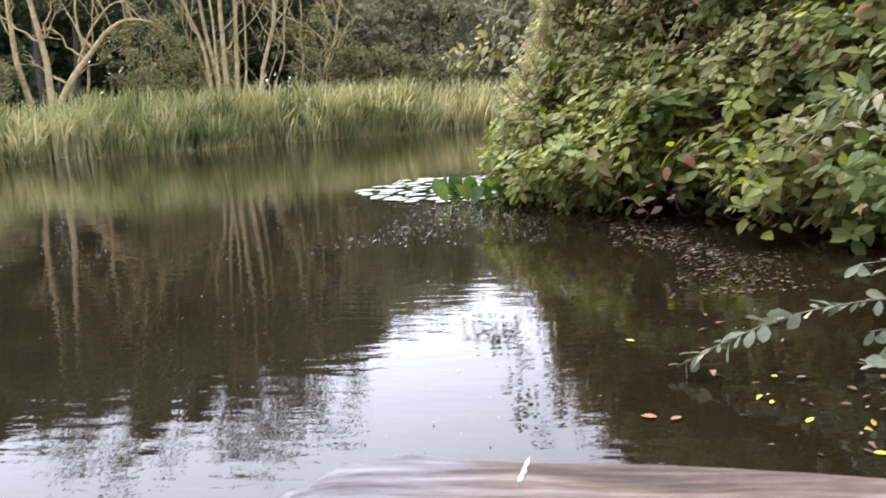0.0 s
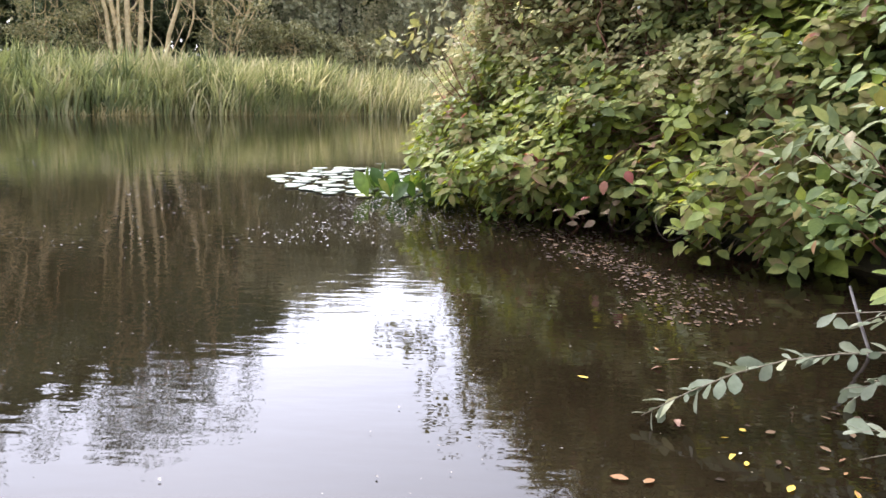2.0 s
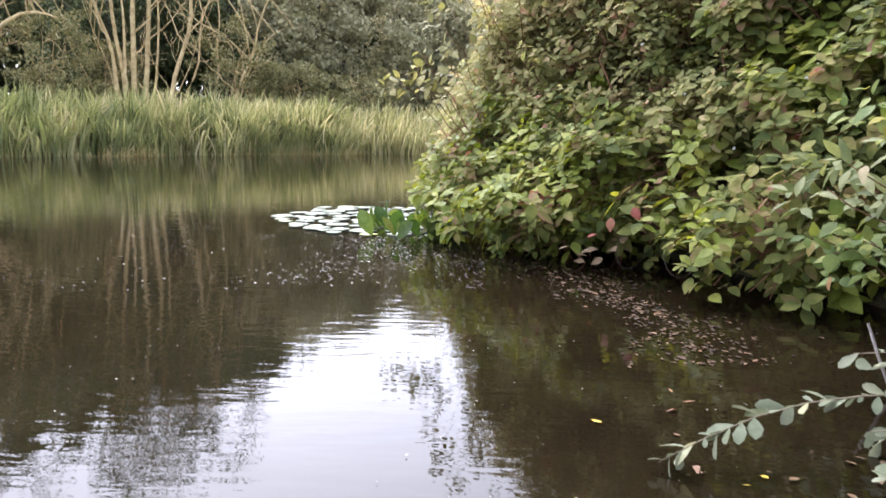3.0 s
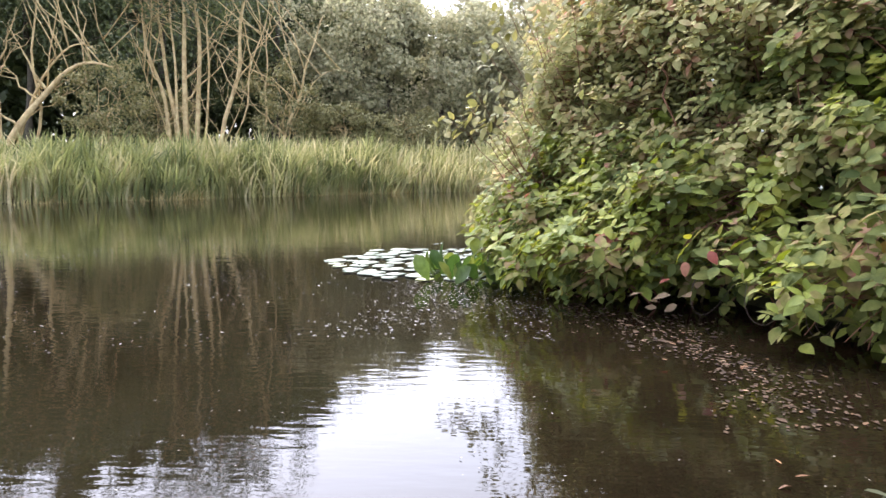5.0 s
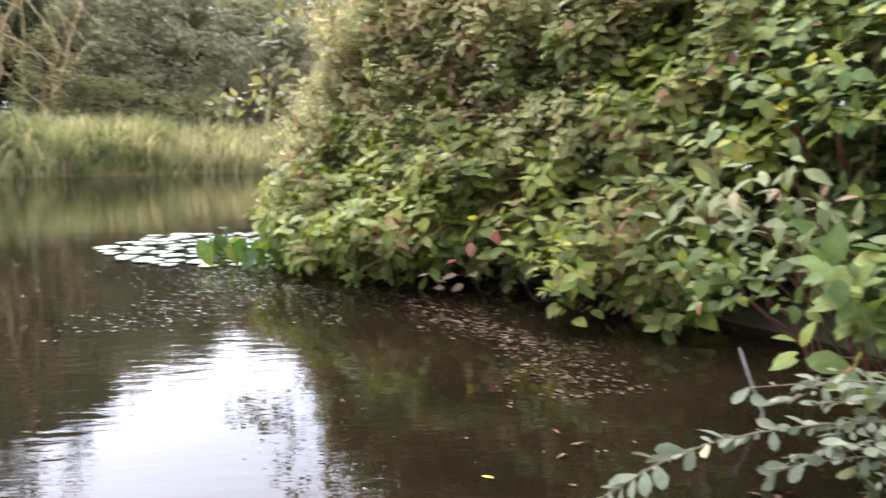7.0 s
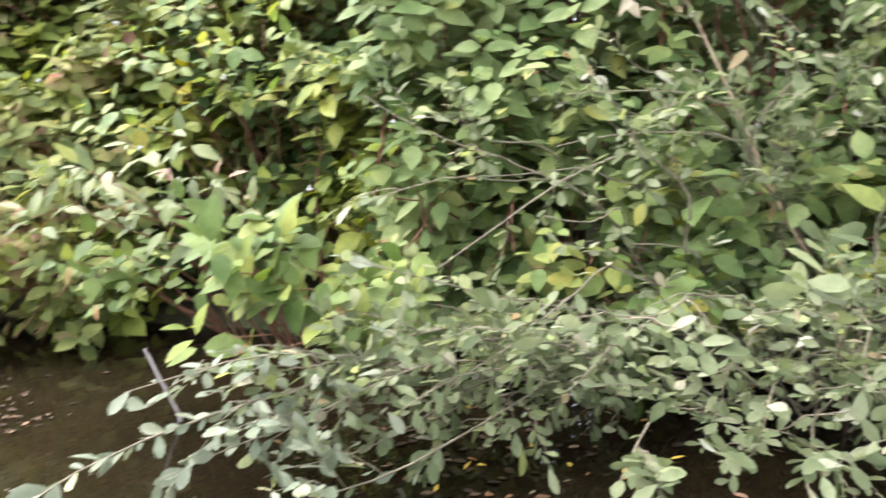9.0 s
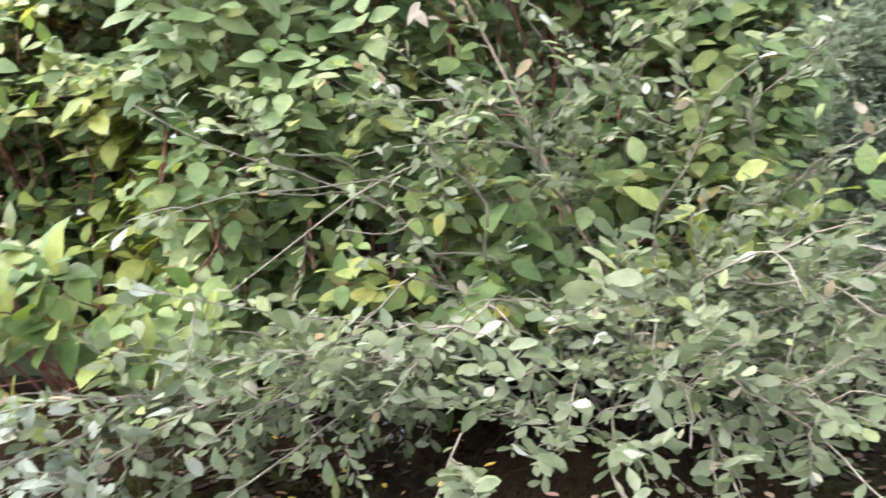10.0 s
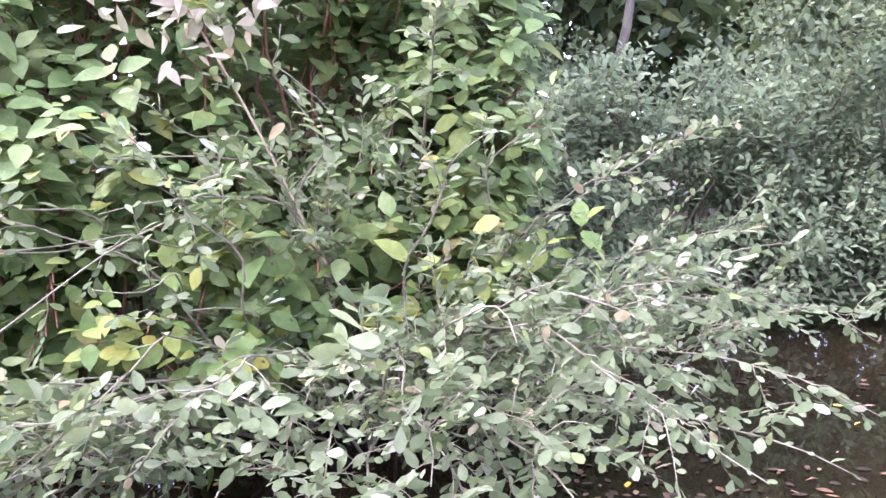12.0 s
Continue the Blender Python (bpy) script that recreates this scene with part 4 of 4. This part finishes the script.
tree("grey_willow", "pale willow thicket at the far corner of the pond", (3.8, 24.0), [(0, 0, 0.3, 0, 4.6, 0.12)], (0.5, 6.6, 2.4, 1.8), 18000, 0.11, grey_willow_leaf, bark_dark, 100, 0.55)
tree("alder_tree", "young alder standing behind the dogwood", (3.9, 6.8), [(0, 0, 0.3, 0, 5.0, 0.07), (0.3, 0.2, 0.6, 0.2, 4.4, 0.05)], (1.2, 5.6, 1.7, 1.9), 9000, 0.075, alder_leaf, bark_dark, 90, 0.4)
# Added out of view so that its crown dims the right-hand dogwood.
tree("alder_tree", "unseen young alder whose crown is set to shade the dogwood", (3.9, 3.95), [(0, 0, -0.3, -0.2, 5.2, 0.09), (0.3, 0.2, -1.2, 0.3, 4.6, 0.06)], (2.9, 7.0, 2.2, 2.2), 13000, 0.085, alder_leaf, bark_dark, 100, 0.5)
INLET = "grey sallow thicket hanging over the small inlet"
tree("sallow_tree", INLET, (4.9, 1.55), [(0, 0, -0.2, 0, 2.0, 0.05), (-0.05, -1.0, 0.25, -0.35, 2.8, 0.045), (0.3, -0.75, 0.1, 0.9, 2.4, 0.035)], (0.0, 2.9, 0.95, 0.95), 18000, 0.05, dusky_leaf, bark_dark, 110, 0.3)
tree("sallow_tree", INLET, (5.3, -1.45), [(0, 0, -0.2, 0, 2.4, 0.05)], (-0.2, 2.9, 1.2, 1.2), 22000, 0.05, dusky_leaf, bark_dark, 120, 0.32)
tree("sallow_tree", INLET, (6.6, 2.6), [(0, 0, -0.2, 0, 2.4, 0.06)], (0.0, 3.4, 1.6, 1.6), 18000, 0.06, dusky_leaf, bark_dark, 100, 0.4)
tree("sallow_tree", INLET, (6.0, -3.0), [(0, 0, -0.2, 0, 2.4, 0.06)], (-0.2, 3.0, 1.4, 1.4), 16000, 0.055, dusky_leaf, bark_dark, 90, 0.4)


def woodland(name, label, line, count, size, depth, tops, material):
    """Dense far foliage; tops are heights along the line."""
    _, _, total = along(line, 2)
    s = rng.uniform(0, total, count)
    pos, way, _ = along(line, s)
    inland = np.stack([-way[:, 1], way[:, 0]], 1)
    top = np.interp(s / total, np.linspace(0, 1, len(tops)), tops)
    top = top * (1 + 0.07 * np.sin(s * 1.3) * np.sin(s * 0.47 + 1) + 0.04 * np.sin(s * 3.1))
    z = top * rng.random(count) ** 0.62
    c = np.array([noise.noise(Vector((a_ * 0.55, b_ * 0.55, z_ * 0.7))) for (a_, b_), z_ in zip(pos, z)])
    at = np.concatenate([pos + inland * (depth * rng.random(count) - c * 1.6)[:, None], (z + c * 0.5)[:, None] + 0.3], 1)
    ways, ups = unit(rng.normal(0, 1, (count, 3))), unit(rng.normal(0, 0.6, (count, 3)) + np.array([0, 0, 0.7]))
    tagged(part_mesh(name, leaf_cloud(name, SMALL, at, ways, ups, size * rng.uniform(0.6, 1.4, count)), material), label, "trees", kind="stuff")


woodland("woodland", "dense dark woodland behind the pond", [(-40, 24), (-24, 28), (-12, 30), (-7.5, 30), (-5.0, 30), (0, 30.5), (6, 29), (12, 24)], 230000, 0.46, 4.0, (11.5, 11.5, 11.5, 11.4, 11.3, 11.2, 11.4, 11.2, 11.0, 9.8, 7.0, 5.2, 5.0, 5.3, 7, 8, 9), alder_leaf)
woodland("woodland", "dense dusky thicket beyond the inlet", [(2.6, 11.0), (4.6, 7.0), (6.2, 4.4), (7.4, 2.2), (7.8, -1.0), (8.0, -6.0)], 95000, 0.21, 2.4, (5.5, 5.5, 5.0, 5.0, 5.0), alder_leaf)


# ---- reeds along the far bank ----
def reed_bed(name, label, line, count, depth, tall, width, material, seed):
    _, _, total = along(line, 2)
    s = rng.uniform(0, total, count)
    pos, way, _ = along(line, s)
    inland = np.stack([-way[:, 1], way[:, 0]], 1)
    d = rng.random(count) ** 1.3 * depth - 0.25 + 0.25 * np.sin(s * 1.9 + seed) * np.sin(s * 0.7)
    xy = pos + inland * d[:, None]
    z0 = np.minimum(ground_height(xy), 0.25)
    clump = np.array([noise.noise(Vector((a_ * 0.9, seed, b_ * 0.9))) for a_, b_ in xy])
    tuft = np.array([noise.noise(Vector((a_ * 2.6, seed + 5, b_ * 2.6))) for a_, b_ in xy])
    h = tall * (1 + 0.28 * clump + 0.22 * tuft) * rng.uniform(0.6, 1.12, count)
    az = rng.uniform(0, 2 * math.pi, count)
    lean = np.stack([np.cos(az), np.sin(az)], 1) * (rng.random(count) ** 1.3 * 0.5)[:, None] + np.array([0.06, 0.0])
    flop = np.where(rng.random(count) < 0.35, rng.uniform(0.25, 0.6, count), rng.uniform(0.0, 0.2, count))
    face = rng.uniform(0, math.pi, count)
    wx = np.stack([np.cos(face), np.sin(face)], 1) * 0.5
    rows = []
    for t, w in ((0, 0.8), (0.35, 1.0), (0.65, 0.85), (0.87, 0.5), (1.0, 0.06)):
        bend = t * t
        c = xy + lean * (h * bend)[:, None] + lean * (flop * t ** 4 * h * 2.0)[:, None]
        z = z0 + h * t - h * flop * t ** 5 * 0.55
        for sgn in (1, -1):
            rows.append(np.concatenate([c + sgn * wx * (width * w), z[:, None]], 1))
    v = np.stack(rows, 1).reshape(-1, 3)
    tf = []
    for k in range(4):
        a_ = 2 * k
        tf += [(a_, a_ + 1, a_ + 3), (a_, a_ + 3, a_ + 2)]
    f = (np.array(tf)[None] + (np.arange(count) * 10)[:, None, None]).reshape(-1, 3)
    tagged(part_mesh(name, np_mesh(name, v, f), material), label, "reeds", kind="stuff")


FAR = [(-26.0, 9.0), (-20.0, 11.8), (-13.5, 15.2), (-9.7, 16.0), (-6.8, 18.0), (-2.7, 20.6), (0.5, 21.9), (3.0, 22.2)]
reed_bed("reed_bed", "tall blue-green reeds along the far bank", FAR[1:6], 11000, 2.8, 1.2, 0.05, reed_leaf, 0.3)
reed_bed("reed_litter", "short straw-coloured dead reed bases at the waterline", [(x + 0.12, y - 0.3) for x, y in FAR[1:]], 8000, 0.4, 0.46, 0.026, straw, 4.1)
reed_bed("sedge_bed", "yellow-green sedges with straw-coloured bases", FAR[4:], 6000, 2.6, 1.1, 0.044, sedge_leaf, 2.3)


# ---- water lilies ----
def lily():
    thing = empty_thing("water_lily", "patch of water lily with flat pads shining on the water", "water lily", (-0.6, 6.4, 0.0))
    disc_v = [(0, 0, 0)] + [(math.cos(t) * (1 + 0.03 * math.sin(5 * t)), math.sin(t), 0.02 * math.sin(3 * t)) for t in np.linspace(0.18, 2 * math.pi - 0.18, 18)]
    disc_v += [(x, y, z - 0.03) for x, y, z in disc_v]
    f = []
    for i in range(1, 18):
        f += [(0, i, i + 1), (19, 20 + i, 19 + i), (i, 19 + i, 20 + i), (i, 20 + i, i + 1)]
    f += [(0, 19, 20), (0, 20, 1), (0, 18, 37), (0, 37, 19)]
    me = np_mesh("pad", disc_v, f)
    me.materials.append(pad_mat)
    inv = thing.matrix_world.inverted()
    spots = []
    tries = 0
    while len(spots) < 95 and tries < 6000:
        tries += 1
        y = rng.uniform(5.75, 7.6)
        left = np.interp(y, [5.75, 6.0, 6.7, 7.8], [-0.75, -1.05, -1.42, -1.05])
        x = rng.uniform(left, 0.15)
        r = rng.uniform(0.05, 0.115)
        if all((x - a_) ** 2 + (y - b_) ** 2 > (0.96 * (r + c_)) ** 2 for a_, b_, c_ in spots):
            spots.append((x, y, r))
    for k, (x, y, r) in enumerate(spots):
        ob = new("pad", me)
        ob.parent = thing
        ob.matrix_parent_inverse = inv
        raised = x > -0.6 and rng.random() < 0.15
        m = pose(x, y, 0.007 + 0.003 * (k % 3) + (0.05 if raised else 0), rng.normal(0, 7 if raised else 0.5), rng.normal(0, 7 if raised else 0.5), rng.uniform(0, 360))
        ob.matrix_basis = m @ Matrix.Diagonal((r, r * 0.95, r, 1))
    at = np.stack([rng.uniform(-0.5, 0.15, 60), rng.uniform(5.6, 6.5, 60), np.full(60, 0.0)], 1)
    ways = unit(np.stack([rng.normal(-0.2, 0.5, 60), rng.normal(-0.2, 0.4, 60), rng.uniform(0.4, 1.1, 60)], 1))
    ups = unit(rng.normal(0, 1, (60, 3)))
    broad = leaf_template([(0.3, 0.16), (0.6, 0.26), (0.85, 0.2)], 0.15, 0.2, 0.1)
    leaf_parts("upright_leaf", broad, rosette_mat, thing, at, ways, ups, rng.uniform(0.12, 0.22, 60))


lily()


# ---- fallen leaves and flecks afloat ----
def floating(name, label, count, box, size, material, seed, template=SMALL, lift=0.006):
    x0, y0, x1, y1 = box
    xy = np.stack([rng.uniform(x0, x1, count * 3), rng.uniform(y0, y1, count * 3)], 1)
    d = np.array([noise.noise(Vector((a_ * 1.3, b_ * 0.9, seed))) for a_, b_ in xy])
    xy = xy[(d + rng.normal(0, 0.15, len(d)) > 0.12) & (shore_distance(xy) < -0.05)][:count]
    n = len(xy)
    az = rng.uniform(0, 2 * math.pi, n)
    ways = np.stack([np.cos(az), np.sin(az), np.zeros(n)], 1)
    ups = np.tile(np.array([0, 0, 1.0]), (n, 1)) + rng.normal(0, 0.06, (n, 3))
    at = np.concatenate([xy, np.full((n, 1), lift)], 1)
    tagged(part_mesh(name, leaf_cloud(name, template, at, ways, ups, size * rng.uniform(0.5, 1.5, n)), material), label, "leaves", kind="stuff")


def drift(name, label, count, spread, size, material, template, lift=0.006):
    """Litter gathered in one long streak beside the bushes."""
    line = [(0.42, 4.95), (0.8, 4.27), (0.95, 3.68), (1.05, 3.3), (1.1, 2.9)]
    _, _, total = along(line, 2)
    s = rng.uniform(0, total, count)
    pos, way, _ = along(line, s)
    side = np.stack([-way[:, 1], way[:, 0]], 1)
    off = rng.normal(0, spread, count) * (0.5 + 0.5 * np.abs(np.sin(s * 2.3))) + 0.05 * np.sin(s * 7)
    xy = pos - side * off[:, None]
    az = np.arctan2(way[:, 1], way[:, 0]) + rng.normal(0, 0.8, count)
    ways = np.stack([np.cos(az), np.sin(az), np.zeros(count)], 1)
    ups = np.array([0, 0, 1.0]) + rng.normal(0, 0.06, (count, 3))
    at = np.concatenate([xy, np.full((count, 1), lift)], 1)
    sizes = size * rng.uniform(0.4, 1.3, count) * np.where(rng.random(count) < 0.06, 1.9, 1.0)
    tagged(part_mesh(name, leaf_cloud(name, template, at, ways, ups, sizes), material), label, "leaves", kind="stuff")


CURLED = leaf_template([(0.15, 0.15), (0.35, 0.25), (0.6, 0.16), (0.8, 0.09)], 0.25, 0.25, 0.2)
FLAT = leaf_template([(0.25, 0.2), (0.55, 0.27), (0.8, 0.16)], 0.05, 0.03, 0.1)
drift("leaf_litter", "brown fallen leaves afloat in a long drift", 230, 0.12, 0.019, litter_brown, FLAT)
drift("leaf_litter", "sodden dark brown leaves in a long drift", 800, 0.15, 0.022, litter_dark, FLAT, 0.003)
floating("leaf_litter", "brown fallen leaves afloat under the willow", 300, (0.7, -0.5, 3.2, 2.2), 0.022, litter_brown, 4.0, FLAT)
floating("leaf_litter", "sodden dark brown leaves afloat under the willow", 650, (0.7, -0.8, 3.4, 2.3), 0.028, litter_dark, 5.0, FLAT, 0.003)
floating("pale_flecks", "pale flecks of seed fluff afloat on the pond", 800, (-5.5, 4.0, 0.4, 8.5), 0.016, fleck_mat, 2.0)
floating("pale_flecks", "pale flecks of seed fluff afloat on the pond", 130, (-1.6, 1.6, 1.0, 3.2), 0.008, fleck_mat, 6.0)

# The next two scatters paint ripple glints besides real floating bits.
floating("pale_flecks", "pale flecks afloat beside the lilies, some standing in for ripple glints", 1100, (-1.0, 4.0, 0.3, 5.7), 0.015, glint_fleck_mat, 9.0, FLAT)
floating("pale_flecks", "scattered pale leaf flecks across the pond, some standing in for ripple glints", 700, (-6.5, 3.6, -0.6, 6.2), 0.015, glint_fleck_mat, 3.0, FLAT)

NARROW = leaf_template([(0.2, 0.08), (0.5, 0.13), (0.8, 0.07)], 0.2, -0.1, 0.1)
drops = []
for shape in (FLAT, CURLED, NARROW):
    drop = np_mesh("fallen_leaf", shape[0], shape[1], shape[2])
    drop.materials.append(litter_yellow)
    drops.append(drop)
for k in range(250):
    x, y = (rng.uniform(0.95, 2.0), rng.uniform(0.9, 2.0)) if k % 2 and k < 200 else (rng.uniform(0.8, 3.2), rng.uniform(-0.8, 2.2)) if k < 238 else (rng.uniform(0.5, 1.2), rng.uniform(1.6, 2.6))
    if k == 0:
        x, y = 0.834, 1.885
    if shore_distance(np.array([(x, y)]))[0] > -0.05:
        continue
    ob = new("fallen_leaf", drops[k % 3])
    s = rng.uniform(0.016, 0.04)
    ob.matrix_basis = pose(x, y, 0.005, rng.normal(0, 5), rng.normal(0, 5), rng.uniform(0, 360)) @ Matrix.Diagonal((s, s, s, 1))
    tagged(ob, "yellow fallen leaf afloat on the dark water", "leaf", "fallen leaves on the pond")


# ---- weathered timber at the near edge ----
def ribbon(points, widths, z):
    """A thin raised patch of uneven width along a line on a level face."""
    p = np.array(points, float)
    d = unit(np.gradient(p, axis=0))
    n = np.stack([-d[:, 1], d[:, 0]], 1)
    w = np.array(widths)[:, None]
    rows = []
    for lift, grow in ((-0.003, 1.15), (0.0, 1.0)):
        for sign in (1, -1):
            rows.append(np.concatenate([p + n * w * sign * grow, np.full((len(p), 1), z + lift)], 1))
    v, k, f = np.concatenate(rows), len(p), []
    for i in range(k - 1):
        for a_, b_ in ((2 * k, 3 * k), (0, 2 * k), (3 * k, k)):
            f += [(a_ + i, b_ + i, b_ + i + 1), (a_ + i, b_ + i + 1, a_ + i + 1)]
    return v, np.array(f)


def timber():
    m, n, l, b = shader("weathered_timber", 0.8, 0.3)
    tc = n.new("ShaderNodeTexCoord")
    mp = n.new("ShaderNodeMapping")
    mp.inputs["Scale"].default_value = (1.2, 13, 13)
    l.new(tc.outputs["Object"], mp.inputs[0])
    g = noise_node(n, l, 3.0, 8, mp.outputs[0], 0.7)
    st = noise_node(n, l, 6.0, 4, tc.outputs["Object"])
    r = ramp(n, [(0.38, (0.03, 0.02, 0.014)), (0.5, (0.085, 0.06, 0.043)), (0.62, (0.17, 0.145, 0.125))])
    l.new(g.outputs[0], r.inputs[0])
    r2 = ramp(n, [(0.35, (0.75, 0.62, 0.56)), (0.65, (1.1, 1.1, 1.12))])
    l.new(st.outputs[0], r2.inputs[0])
    mx = n.new("ShaderNodeMix")
    mx.data_type, mx.blend_type = "RGBA", "MULTIPLY"
    mx.inputs[0].default_value = 1
    l.new(r.outputs[0], mx.inputs[6])
    l.new(r2.outputs[0], mx.inputs[7])
    l.new(mx.outputs[2], b.inputs["Base Color"])
    sep = n.new("ShaderNodeSeparateXYZ")
    l.new(tc.outputs["Object"], sep.inputs[0])
    worn = n.new("ShaderNodeMath")
    worn.operation = "MULTIPLY_ADD"
    worn.inputs[1].default_value = 0.55
    l.new(st.outputs[0], worn.inputs[0])
    l.new(sep.outputs[0], worn.inputs[2])
    grey = ramp(n, [(0.42, (1, 1, 1)), (0.62, (0, 0, 0))])
    l.new(worn.outputs[0], grey.inputs[0])
    pale_ = ramp(n, [(0.4, (0.04, 0.034, 0.032)), (0.6, (0.17, 0.165, 0.168))])
    l.new(g.outputs[0], pale_.inputs[0])
    mg = n.new("ShaderNodeMix")
    mg.data_type = "RGBA"
    l.new(grey.outputs[0], mg.inputs[0])
    l.new(mx.outputs[2], mg.inputs[6])
    l.new(pale_.outputs[0], mg.inputs[7])
    l.new(mg.outputs[2], b.inputs["Base Color"])
    bump = n.new("ShaderNodeBump")
    bump.inputs["Distance"].default_value = 0.006
    l.new(g.outputs[0], bump.inputs["Height"])
    l.new(bump.outputs[0], b.inputs["Normal"])
    thing = empty_thing("timber_rail", "weathered grey-brown timber rail at the water's edge", "rail", (0.5, 0.85, -0.7))
    n_, k = 60, 24
    rows = []
    for i in range(n_):
        t = i / (n_ - 1)
        x = 0.055 + 0.97 * t
        grow = 0.25 + 0.75 * min(1.0, t / 0.07) ** 0.55
        for j in range(k):
            ang = 2 * math.pi * j / k
            c, s_ = math.cos(ang), math.sin(ang)
            yy = math.copysign(abs(c) ** 0.38, c) * 0.075 * grow
            zz = math.copysign(abs(s_) ** 0.38, s_) * 0.05 * (grow if s_ < 0 else 0.75 + 0.25 * grow)
            wear = noise.noise(Vector((x * 5.0, math.cos(ang) * 1.4, math.sin(ang) * 1.4 + 3.0)))
            split = noise.noise(Vector((x * 3.0, ang * 3.2, 7.0)))
            rows.append((x + 0.045 * c * max(0.0, 1 - t * 3), 0.872 - 0.066 * t + yy * (1 + 0.07 * wear), 0.278 + zz * (1 + 0.10 * wear) + 0.0045 * split))
    f = []
    for i in range(n_ - 1):
        for j in range(k):
            a_, b_ = i * k + j, i * k + (j + 1) % k
            f += [(a_, b_, b_ + k), (a_, b_ + k, a_ + k)]
    for j in range(1, k - 1):
        f += [(0, j + 1, j), ((n_ - 1) * k, (n_ - 1) * k + j, (n_ - 1) * k + j + 1)]
    beam = part_mesh("beam", np_mesh("beam", rows, f), m, thing)
    dm, _, _, db = shader("bird_dropping", 0.6)
    db.inputs["Base Color"].default_value = (0.5, 0.49, 0.46, 1)
    splash = [(0.309, 0.912), (0.307, 0.9), (0.305, 0.893), (0.305, 0.884), (0.303, 0.875), (0.302, 0.866), (0.3, 0.858)]
    part_mesh("dropping", np_mesh("dropping", *ribbon(splash, [0.001, 0.0025, 0.0012, 0.003, 0.0018, 0.0036, 0.0012], 0.3325)), dm, beam, "white bird dropping")
    for x in (0.3, 0.8):
        z = ground_height(np.array([(x, 0.86)]))[0]
        part_mesh("post", np_mesh("post", *tube([(x, 0.86, z - 0.1), (x, 0.86, -0.2), (x, 0.86, 0.24)], 0.045, 0.045, 10)), m, thing)


timber()
